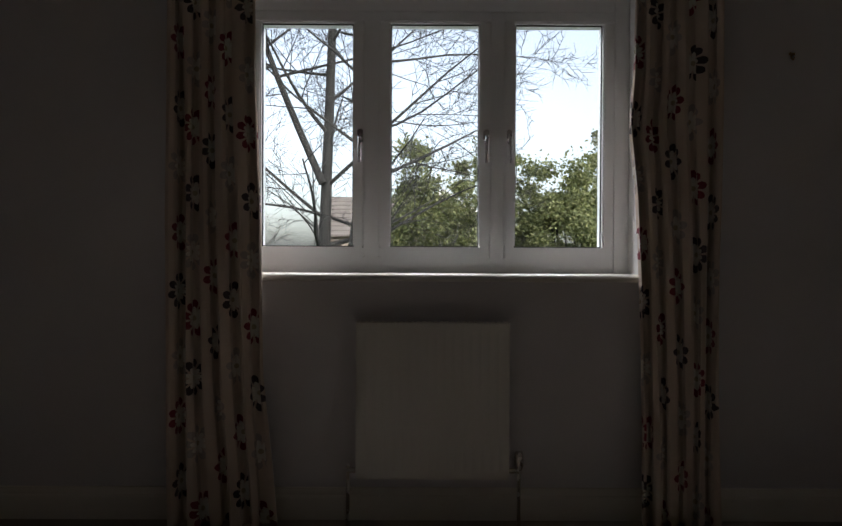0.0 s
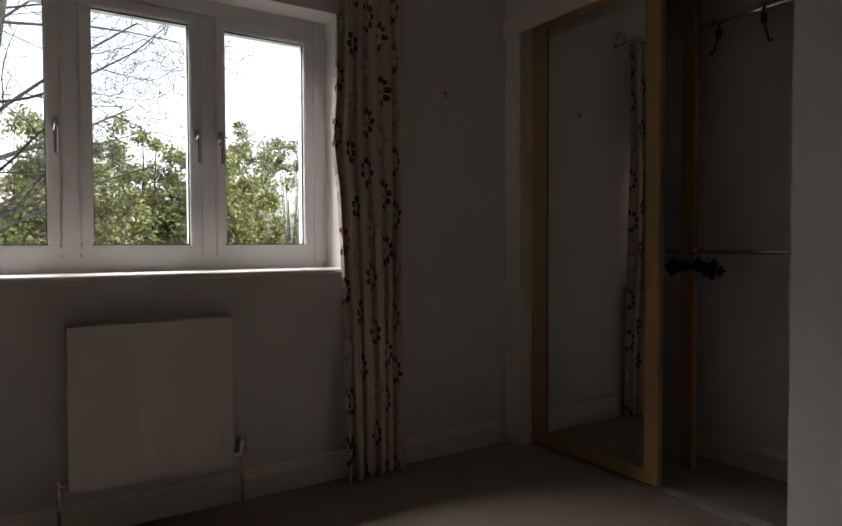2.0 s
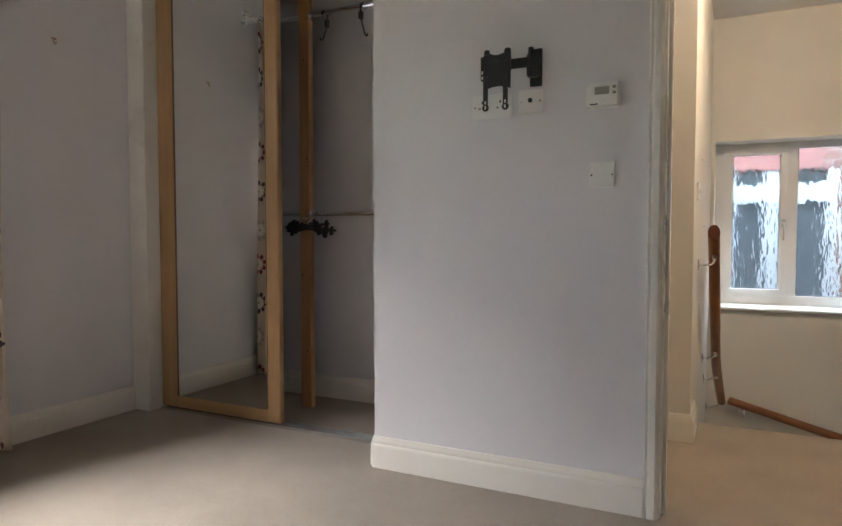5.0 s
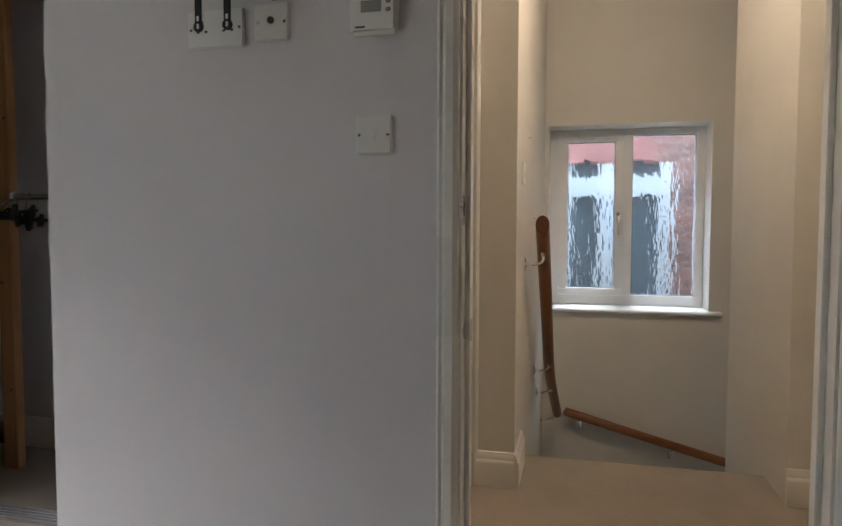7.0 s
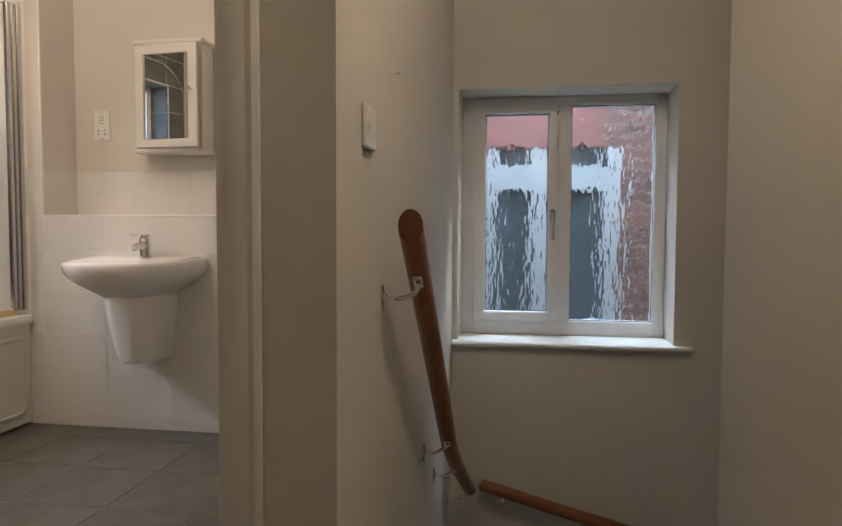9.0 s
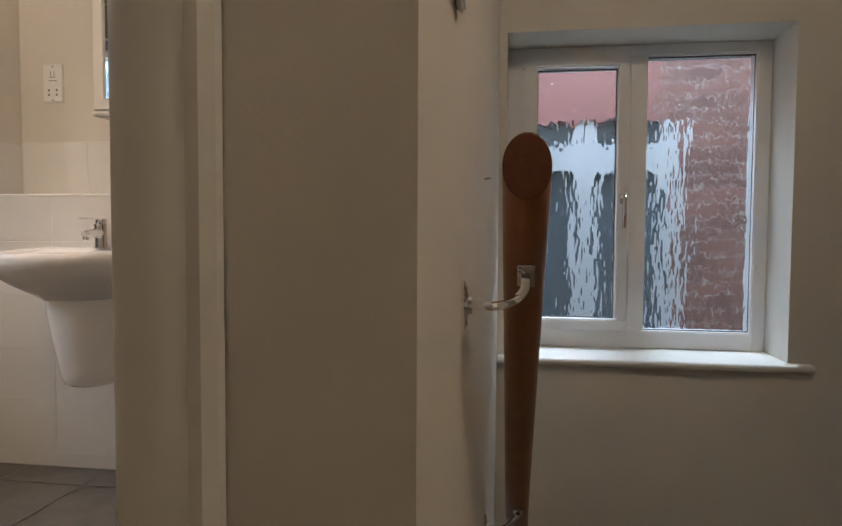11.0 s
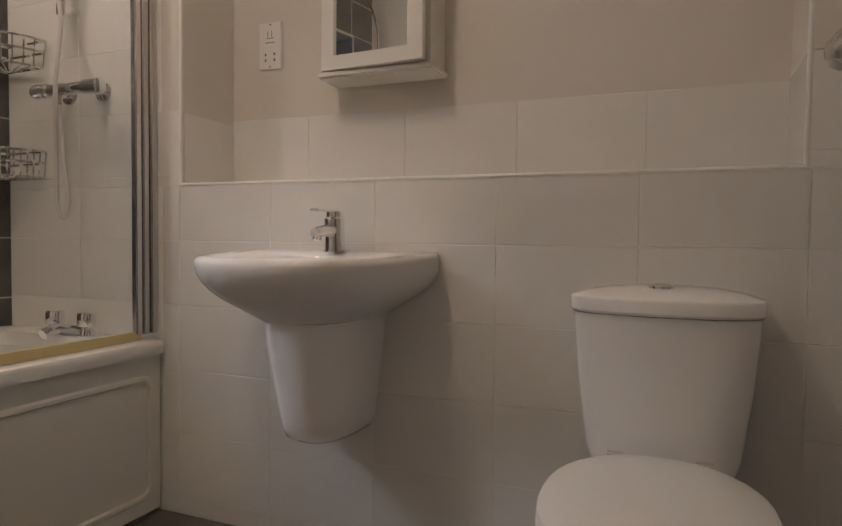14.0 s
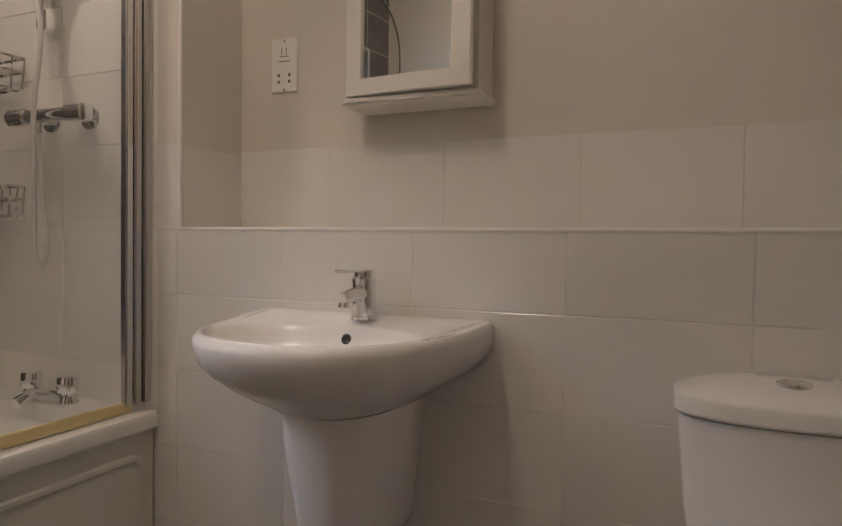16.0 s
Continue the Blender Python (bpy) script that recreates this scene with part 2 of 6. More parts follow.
def join(*bms):
    out = bmesh.new()
    for b in bms:
        me = bpy.data.meshes.new("tmp")
        b.to_mesh(me)
        b.free()
        out.from_mesh(me)
        bpy.data.meshes.remove(me)
    return out


def box(x0, y0, z0, x1, y1, z1, bev=0.0, seg=2):
    bm = bmesh.new()
    bmesh.ops.create_cube(bm, size=1)
    for v in bm.verts:
        v.co = (x0 + (v.co.x + 0.5) * (x1 - x0), y0 + (v.co.y + 0.5) * (y1 - y0), z0 + (v.co.z + 0.5) * (z1 - z0))
    if bev:
        bmesh.ops.bevel(bm, geom=bm.edges[:], offset=bev, segments=seg, affect="EDGES", clamp_overlap=True)
    bmesh.ops.recalc_face_normals(bm, faces=bm.faces[:])
    return bm


def tube(points, r, n=10, ends=True, radii=None):
    """A round bar along points."""
    bm = bmesh.new()
    pts = [Vector(p) for p in points]
    rings = []
    side = None
    for i, p in enumerate(pts):
        d = (pts[min(i + 1, len(pts) - 1)] - pts[max(i - 1, 0)]).normalized()
        if side is None:
            side = d.orthogonal().normalized()
        side = (side - d * side.dot(d)).normalized()
        up = d.cross(side)
        rr = radii[i] if radii else r
        rings.append([bm.verts.new(p + (side * math.cos(a) + up * math.sin(a)) * rr) for a in (2 * math.pi * k / n for k in range(n))])
    for a, b in zip(rings, rings[1:]):
        for k in range(n):
            bm.faces.new((a[k], a[(k + 1) % n], b[(k + 1) % n], b[k]))
    if ends:
        bm.faces.new(rings[0][::-1])
        bm.faces.new(rings[-1])
    bmesh.ops.recalc_face_normals(bm, faces=bm.faces[:])
    return bm


def curve(points, steps=6):
    """Catmull-Rom through points."""
    p = [Vector(q) for q in points]
    p = [2 * p[0] - p[1], *p, 2 * p[-1] - p[-2]]
    out = []
    for i in range(1, len(p) - 2):
        for k in range(steps):
            t = k / steps
            out.append(0.5 * (2 * p[i] + (p[i + 1] - p[i - 1]) * t + (2 * p[i - 1] - 5 * p[i] + 4 * p[i + 1] - p[i + 2]) * t * t
                              + (3 * p[i] - p[i - 1] - 3 * p[i + 1] + p[i + 2]) * t ** 3))
    return out + [p[-2]]


def loft(rings, cap0=True, cap1=True):
    """Skins closed rings of equally many points."""
    bm = bmesh.new()
    vs = [[bm.verts.new(p) for p in ring] for ring in rings]
    n = len(vs[0])
    for a, b in zip(vs, vs[1:]):
        for k in range(n):
            bm.faces.new((a[k], a[(k + 1) % n], b[(k + 1) % n], b[k]))
    if cap0:
        bm.faces.new(vs[0][::-1])
    if cap1:
        bm.faces.new(vs[-1])
    bmesh.ops.recalc_face_normals(bm, faces=bm.faces[:])
    return bm


def lathe(profile, m=None, n=24):
    """Turns (radius, height) pairs about z, then moves by m."""
    rings = [[Vector((r * math.cos(2 * math.pi * k / n), r * math.sin(2 * math.pi * k / n), z)) for k in range(n)] for r, z in profile]
    bm = loft(rings)
    if m:
        bm.transform(m)
    return bm


def extrude(profile, m, length):
    """A closed 2D profile (x, y) drawn out along z by length, then moved by m."""
    bm = loft([[Vector((x, y, z)) for x, y in profile] for z in (0, length)])
    bm.transform(m)
    return bm


def along(a, b):
    """Pose whose z runs from a to b and whose y stays up."""
    a, b = Vector(a), Vector(b)
    z = (b - a).normalized()
    y = (Vector((0, 0, 1)) - z * z.z)
    y = y.normalized() if y.length > 1e-4 else Vector((0, 1, 0))
    x = y.cross(z)
    m = Matrix((x, y, z)).transposed().to_4x4()
    m.translation = a
    return m


SK = 0.125
SKIRT_PROFILE = [(0, 0), (0.018, 0), (0.018, 0.085), (0.016, 0.094), (0.012, 0.098), (0.012, 0.106), (0.008, 0.115), (0.006, 0.123), (0, SK)]
ARCH_PROFILE = [(0, 0), (0.068, 0), (0.068, 0.010), (0.060, 0.016), (0.050, 0.013), (0.040, 0.018), (0.016, 0.018), (0.010, 0.014), (0.004, 0.012), (0, 0.008)]


def skirting(name, a, b):
    """Moulded skirting on the floor from a to b, with the room to the left of the way from a to b."""
    m = along((a[0], a[1], a[2] if len(a) > 2 else 0), (b[0], b[1], b[2] if len(b) > 2 else 0))
    prof = SKIRT_PROFILE
    length = (Vector(b[:2]) - Vector(a[:2])).length
    return structure(name, extrude(prof, m, length), SKIRT, "cream-painted moulded skirting board along the wall")

# ---- the large structure ----
CEILING, HIGH = 2.45, 2.62
X1, X2, YS, XW = 1.545, 2.430, -0.326, 4.362
YW, GLASS_Y = 2.386, 2.561
XL, XU = 4.116, 4.354

structure("floor", join(box(-2.2, -1.8, -0.2, 1.6, 2.5, 0), box(1.6, -2.3, -0.2, 2.434, 2.5, 0), box(2.434, -2.3, -0.2, 2.48, 0.7, 0),
                        box(2.48, -1.24, -0.2, 2.77, -0.2, 0)), CARPET, "beige cut-pile carpet, slightly trodden")
structure("floor_bathroom", box(2.48, -0.24, -0.2, 4.4, 2.4, -0.006), GROUT_F, "grey tiled bathroom floor")
structure("ceiling", box(1.60, -3.4, CEILING, 4.8, 2.66, CEILING + 0.3), CEIL, "plain white ceiling")
structure("ceiling_bedroom", box(-2.3, -1.9, HIGH, 1.60, 2.66, HIGH + 0.13), CEIL, "plain white bedroom ceiling")

WX0, WX1, WZ0, WZ1 = -0.955, 0.705, 0.95, 2.135
structure("wall_north", join(box(-2.3, YW, -3, WX0, 2.66, HIGH), box(WX1, YW, -3, 1.60, 2.66, HIGH), box(1.60, YW, -3, 2.40, 2.66, CEILING),
                             box(WX0, YW, -3, WX1, 2.66, WZ0), box(WX0, YW, WZ1, WX1, 2.66, HIGH)), WALL_BED, "pale grey-mauve painted window wall")
structure("wall_west", box(-2.3, -1.9, 0, -2.1, YW, HIGH), WALL_BED, "pale grey painted bedroom wall")
structure("wall_south", box(-2.1, -1.9, 0, 1.6, -1.7, HIGH), WALL_BED, "pale grey painted bedroom wall")
DY0, DY1, DZ = -1.05, -0.287, 2.04
structure("wall_east", join(box(X1, DY1, 0, 1.60, 0.80, HIGH, 0.003), box(X1, DY0, DZ, 1.60, DY1, HIGH), box(X1, -1.7, 0, 1.60, DY0, HIGH), box(1.55, 0.80, CEILING, 1.60, YW, HIGH),
                            box(1.60, 0.70, 0, 2.374, 0.80, CEILING)), WALL_BED, "pale grey painted wall with television bracket")
structure("wall_wardrobe_back", box(2.374, 0.70, 0, 2.404, YW, CEILING), WALL_BED, "pale painted back wall of the wardrobe")
structure("wall_wardrobe_head", join(box(1.695, 0.80, 2.271, 1.76, YW, CEILING)), WALL_BED)
structure("wall_landing_west", join(box(1.60, DY1, 0, 1.645, 0.70, CEILING), box(1.60, DY0, DZ, 1.645, DY1, CEILING), box(1.60, -2.2, 0, 1.645, DY0, CEILING)), WALL_LAND)
structure("wall_landing_north", box(1.645, 0.64, 0, X2, 0.70, CEILING), WALL_LAND)
BY0, BY1 = -0.115, 0.565
structure("wall_landing_east", join(box(X2, YS, 0, 2.48, BY0, CEILING), box(X2, BY1, 0, 2.48, 0.70, CEILING), box(X2, BY0, DZ, 2.48, BY1, CEILING)), WALL_LAND, "cream painted landing wall beside the bathroom door")
structure("wall_stair_north", box(2.48, YS, -3, XW, -0.28, CEILING), WALL_LAND, "cream painted wall along the stairs")
LY0, LY1, LZ0, LZ1 = -1.324, -0.352, 0.405, 1.592
structure("wall_stair_east", join(box(XW, -3.4, -3, 4.72, LY0, CEILING), box(XW, LY1, -3, 4.72, -0.23, CEILING), box(XW, LY0, -3, 4.72, LY1, LZ0),
                                  box(XW, LY0, LZ1, 4.72, LY1, CEILING)), WALL_LAND, "cream painted stair wall with a recessed window")
structure("wall_stair_newel", join(box(2.51, -1.33, -3, 3.38, -1.23, CEILING), box(3.28, -3.4, -3, 3.38, -1.33, CEILING), box(2.51, -2.3, 0, 2.61, -1.33, CEILING)), WALL_LAND, "cream painted wall where the stairs turn")
structure("wall_landing_south", box(1.60, -2.3, 0, 2.51, -2.2, CEILING), WALL_LAND)
structure("wall_stair_south", box(3.38, -3.4, -3, XW, -3.3, CEILING), WALL_LAND)

# bathroom shell
BWX0, BWX1, BWZ0, BWZ1 = 2.62, 3.20, 1.38, 2.05
structure("wall_bath_north", join(box(2.40, 2.3538, 0, BWX0, 2.66, CEILING), box(BWX1, 2.3538, 0, 4.72, 2.66, CEILING), box(BWX0, 2.3538, 0, BWX1, 2.66, BWZ0), box(BWX0, 2.3538, BWZ1, BWX1, 2.66, CEILING)), GROUT_D)
structure("wall_bath_west", join(box(2.404, 0.70, 0, 2.434, 2.36, CEILING), box(2.48, YS + 0.05, 0, 2.53, BY0, CEILING), box(2.48, BY1, 0, 2.53, 0.70, CEILING), box(2.48, BY0, DZ, 2.53, BY1, CEILING)), WALL_BATH)
structure("wall_bath_south", box(2.53, -0.28, 0, 4.4, -0.225, CEILING), WALL_BATH)
structure("wall_bath_east", join(box(XU + 0.0018, -0.225, 0, 4.6, 2.36, CEILING)), WALL_BATH, "pale painted wall of the recess above the basin")
structure("wall_bath_boxing", join(box(XL + 0.0018, -0.02, 0, XU + 0.0018, 1.60, 0.992), box(XL + 0.0018, -0.225, 0, XU + 0.0018, -0.02, CEILING), box(XL + 0.0018, 1.60, 0, XU + 0.0018, 2.354, CEILING)), GROUT_W, "tiled boxing behind the basin")
structure("recess_plaster_left", box(XL + 0.008, 1.5975, 1.215, XU + 0.001, 1.602, CEILING), WALL_BATH)
structure("pier_plaster_right", box(XL - 0.001, -0.222, 1.235, XU - 0.002, -0.018, CEILING), WALL_BATH)
structure("pier_plaster_left", box(XL - 0.001, 1.598, 1.225, XL + 0.015, 1.672, CEILING), WALL_BATH)

# stairs: straight flight, then a turn under the window
for i in range(4):
    tagged(link("stair_step", box(2.77 + i * 0.222, -1.23, -0.20 * (i + 1) - 0.2, 2.77 + (i + 1) * 0.222 + 0.02, YS, -0.20 * (i + 1), 0.012), CARPET),
           "carpeted stair step leading down from the landing", "stair step", "stair steps", "structure")
tagged(link("stair_landing", box(3.64, -1.23, -1.2, XW, YS, -1.0, 0.012), CARPET), "carpeted quarter landing below the window", "stair landing", "", "structure")
for i in range(5):
    tagged(link("stair_step", box(3.38, -1.23 - (i + 1) * 0.222 - 0.02, -1.0 - 0.20 * (i + 1) - 0.2, XW, -1.23 - i * 0.222, -1.0 - 0.20 * (i + 1), 0.012), CARPET),
           "carpeted stair step leading down from the quarter landing", "stair step", "stair steps", "structure")

# skirting: the room lies to the left of each run
skirting("baseboard", (1.693, YW), (-2.1, YW))
skirting("baseboard", (X1, DY1 + 0.052), (X1, 0.80))
skirting("baseboard", (X1, 0.80), (1.70, 0.80))
skirting("baseboard", (2.374, 0.80), (2.374, YW))
skirting("baseboard", (-2.1, YW), (-2.1, -1.7))
skirting("baseboard", (X2, YS), (X2, BY0 - 0.07))
skirting("baseboard", (2.70, YS), (X2 - 0.018, YS))
skirting("baseboard", (2.51, -1.31), (2.51, -1.23))


# ---- door frames ----
def architrave(x, y, z0, z1, face, toward, wide=1.0):
    """Upright moulding on a wall of constant x. face: -1 or 1, the way it stands off; toward: the way along y that its thick edge goes."""
    prof = [(u * toward * wide, v * face) for u, v in ARCH_PROFILE]
    bm = loft([[Vector((x + v, y + u, z)) for u, v in prof] for z in (z0, z1)])
    return bm


def head_architrave(x, y0, y1, z, face):
    prof = [(u, v * face) for u, v in ARCH_PROFILE]
    return loft([[Vector((x + v, y, z + u)) for u, v in prof] for y in (y0, y1)])


def door_frame(name, x0, x1, y0, y1, z, label, wide=(1.0, 1.0)):
    f = thing(name, ((x0 + x1) / 2, (y0 + y1) / 2, 0), label, "door frame", "", "structure")
    t = 0.028
    part("lining", box(x0, y1 - t, 0, x1, y1, z, 0.002), GLOSS, f)
    part("lining", box(x0, y0, 0, x1, y0 + t, z, 0.002), GLOSS, f)
    part("lining_head", box(x0, y0 + t, z - t, x1, y1 - t, z, 0.002), GLOSS, f)
    xs = x0 + 0.045
    part("door_stop", box(xs, y1 - t - 0.012, 0, xs + 0.035, y1 - t, z - t, 0.002), GLOSS, f)
    part("door_stop", box(xs, y0 + t, 0, xs + 0.035, y0 + t + 0.012, z - t, 0.002), GLOSS, f)
    for x, face, k in ((x0, -1, wide[0]), (x1, 1, wide[1])):
        part("architrave", architrave(x, y1 - t + 0.006, 0, z + 0.05, face, 1, k), GLOSS, f)
        part("architrave", architrave(x, y0 + t - 0.006, 0, z + 0.05, face, -1, k), GLOSS, f)
        part("architrave_head", head_architrave(x, y0 - 0.05, y1 + 0.05, z - t + 0.006, face), GLOSS, f)
    return f


bed_frame = door_frame("door_frame", X1 - 0.002, 1.648, DY0, DY1 + 0.026, DZ, "white gloss-painted door lining with moulded architrave", (0.70, 1.0))
bath_frame = door_frame("door_frame", X2 - 0.002, 2.533, BY0 - 0.026, BY1, DZ, "white gloss-painted bathroom door lining with moulded architrave", (1.12, 1.0))
part("strike_plate", box(1.552, -0.2905, 0.935, 1.578, -0.2855, 1.00, 0.001), STEEL, bed_frame, "brushed steel strike plate")
part("strike_lip", box(1.530, -0.2920, 0.950, 1.5465, -0.2865, 0.984, 0.002, 3), metal("polished_lip", (0.80, 0.80, 0.80), 0.3), bed_frame, "pale polished lip of the strike plate")
part("strike_hole", box(1.558, -0.2915, 0.955, 1.570, -0.2890, 0.985), DARK, bed_frame)


# ---- windows ----
def casement(win, x0, x1, z0, z1, y, t=0.055, w=0.047):
    """An opening light seen from the room: four mitred rails round a pane."""
    for n, a in (("sash_rail", (x0, z1 - w, x1, z1)), ("sash_rail", (x0, z0, x1, z0 + w)), ("sash_stile", (x0, z0 + w, x0 + w, z1 - w)), ("sash_stile", (x1 - w, z0 + w, x1, z1 - w))):
        part(n, box(a[0], y - 0.030, a[1], a[2], y + t, a[3], 0.006), UPVC, win)
    g = 0.004
    part("gasket", join(box(x0 + w, y - 0.006, z0 + w, x0 + w + g, y, z1 - w), box(x1 - w - g, y - 0.006, z0 + w, x1 - w, y, z1 - w),
                        box(x0 + w, y - 0.006, z1 - w - g, x1 - w, y, z1 - w), box(x0 + w, y - 0.006, z0 + w, x1 - w, y, z0 + w + g)), DARK, win)
    p = part("pane", box(x0 + w, y, z0 + w, x1 - w, y + 0.006, z1 - w), GLASS, win)
    p.visible_shadow = False


def handle(win, x, y, z, up=1):
    """Window handle: oval rose on the sash and a cranked lever hanging from it."""
    h = part("handle", join(box(x - 0.012, y - 0.012, z - 0.03, x + 0.012, y, z + 0.03, 0.005),
                            tube([(x, y - 0.006, z), (x, y - 0.03, z), (x, y - 0.042, z - 0.012), (x, y - 0.044, z - 0.06), (x, y - 0.042, z - 0.115)], 0.007, 10)), CHROME, win, "chrome window handle")
    return h


win = thing("window_1", (-0.125, GLASS_Y, 0.955), "white plastic three-light casement window", "window", "", "structure")
FY0, FY1 = GLASS_Y - 0.025, GLASS_Y + 0.065
part("window_frame", join(box(WX0, FY0, 0.97, WX0 + 0.068, FY1, 2.135, 0.005), box(0.637, FY0, 0.97, 0.705, FY1, 2.135, 0.005),
                          box(WX0 + 0.068, FY0, 2.064, 0.637, FY1, 2.135, 0.005), box(WX0 + 0.068, FY0, 0.97, 0.637, FY1, 1.040, 0.005),
                          box(-0.410, FY0, 1.040, -0.342, FY1, 2.064, 0.005), box(0.118, FY0, 1.040, 0.182, FY1, 2.064, 0.005)), UPVC, win)
for a, b in ((-0.887, -0.408), (-0.344, 0.121), (0.179, 0.640)):
    casement(win, a, b, 1.036, 2.068, GLASS_Y)
handle(win, -0.424, GLASS_Y - 0.030, 1.545)
handle(win, 0.103, GLASS_Y - 0.030, 1.545)
handle(win, 0.200, GLASS_Y - 0.030, 1.545)
sill_prof = [(0.0, 0.0), (0.212, 0.0), (0.218, 0.004), (0.222, 0.011), (0.222, 0.017), (0.218, 0.024), (0.210, 0.028), (0.0, 0.028)]
part("window_sill", loft([[Vector((x, GLASS_Y - 0.025 - u, 0.947 + v)) for u, v in sill_prof] for x in (-0.96, 0.712)]), GLOSS, win, "white painted window board with rounded nose")
structure("reveal_lining", join(box(WX0 - 0.004, YW + 0.001, 0.975, WX0 + 0.002, FY0, WZ1), box(WX1 - 0.002, YW + 0.001, 0.975, WX1 + 0.004, FY0, WZ1),
                                box(WX0, YW + 0.001, WZ1 - 0.003, WX1, FY0, WZ1 + 0.003)), CEIL)

# landing window: a casement beside a wider fixed light, rippled glass
lw = thing("window_2", (4.6, -0.84, LZ0), "white plastic landing window with rippled privacy glass", "window", "", "structure")
GX = 4.60
part("window_frame", join(box(GX - 0.03, LY0, 0.425, GX + 0.06, LY0 + 0.052, LZ1, 0.005), box(GX - 0.03, LY1 - 0.062, 0.425, GX + 0.06, LY1, LZ1, 0.005),
                          box(GX - 0.03, LY0 + 0.052, 1.548, GX + 0.06, LY1 - 0.062, LZ1, 0.005), box(GX - 0.03, LY0 + 0.052, 0.425, GX + 0.06, LY1 - 0.062, 0.497, 0.005),
                          box(GX - 0.03, -0.882, 0.497, GX + 0.06, -0.815, 1.548, 0.005)), UPVC, lw)
for n, a in (("sash_stile", (-0.815, 0.540, -0.772, 1.510)), ("sash_stile", (-0.468, 0.540, -0.412, 1.510)), ("sash_rail", (-0.815, 1.510, -0.412, 1.550)), ("sash_rail", (-0.815, 0.495, -0.412, 0.540))):
    part(n, box(GX - 0.052, a[0], a[1], GX + 0.04, a[2], a[3], 0.006), UPVC, lw)
for y0, y1, z0, z1 in ((-0.772, -0.468, 0.540, 1.510), (-1.274, -0.882, 0.497, 1.548)):
    p = part("pane", box(GX + 0.000, y0, z0, GX + 0.012, y1, z1), RIPPLED, lw, "rippled glass pane wet with rain")
    p.visible_shadow = False
    g = 0.004
    part("gasket", join(box(GX - 0.004, y0, z0, GX - 0.001, y0 + g, z1), box(GX - 0.004, y1 - g, z0, GX - 0.001, y1, z1), box(GX - 0.004, y0, z1 - g, GX - 0.001, y1, z1), box(GX - 0.004, y0, z0, GX - 0.001, y1, z0 + g)), DARK, lw)
hx = GX - 0.052
part("handle", join(box(hx - 0.012, -0.806, 0.985, hx, -0.782, 1.045, 0.005), tube([(hx - 0.006, -0.794, 1.02), (hx - 0.03, -0.794, 1.02), (hx - 0.042, -0.794, 1.008), (hx - 0.044, -0.794, 0.95), (hx - 0.042, -0.794, 0.895)], 0.007, 10)), CHROME, lw, "chrome window handle")
lsill = [(0.0, 0.005), (0.242, 0.005), (0.248, 0.008), (0.252, 0.014), (0.252, 0.020), (0.248, 0.027), (0.240, 0.031), (0.0, 0.031)]
part("window_sill", join(loft([[Vector((GX - 0.03 - u, y, 0.397 + v)) for u, v in lsill] for y in (-1.396, YS - 0.004)])), GLOSS, lw, "white painted window board with rounded nose")

# bathroom window in its tiled recess, seen in the cabinet mirror
bw = thing("window_3", (2.91, 2.55, BWZ0), "small white bathroom window with frosted glass", "window", "", "structure")
part("window_frame", join(box(BWX0, 2.52, BWZ0, BWX0 + 0.05, 2.6, BWZ1), box(BWX1 - 0.05, 2.52, BWZ0, BWX1, 2.6, BWZ1), box(BWX0 + 0.05, 2.52, BWZ1 - 0.05, BWX1 - 0.05, 2.6, BWZ1),
                          box(BWX0 + 0.05, 2.52, BWZ0, BWX1 - 0.05, 2.6, BWZ0 + 0.05), box(2.89, 2.52, BWZ0 + 0.05, 2.93, 2.6, BWZ1 - 0.05)), UPVC, bw)
for a, b in ((BWX0 + 0.05, 2.89), (2.93, BWX1 - 0.05)):
    p = part("pane", box(a, 2.55, BWZ0 + 0.05, b, 2.558, BWZ1 - 0.05), FROSTED, bw, "frosted glass pane")
    p.visible_shadow = False

# ---- wardrobe ----
jamb = thing("wardrobe_frame", (1.75, 2.33, 0), "white painted wardrobe opening frame with aluminium floor track", "door frame", "", "structure")
part("jamb", box(1.693, 2.265, 0, 1.90, YW, 2.25, 0.003), GLOSS, jamb)
part("head", box(1.697, 0.80, 2.25, 1.92, YW, 2.27, 0.002), GLOSS, jamb)
part("fascia", box(1.678, 0.80, 2.188, 1.692, YW, 2.275, 0.003), GLOSS, jamb)
part("floor_track", join(box(1.768, 0.80, 0, 1.842, 2.265, 0.005, 0.002), *(box(x, 0.80, 0.005, x + 0.004, 2.265, 0.014, 0.001) for x in (1.768, 1.788, 1.801, 1.819, 1.838))), ALU, jamb, "ribbed aluminium floor track")

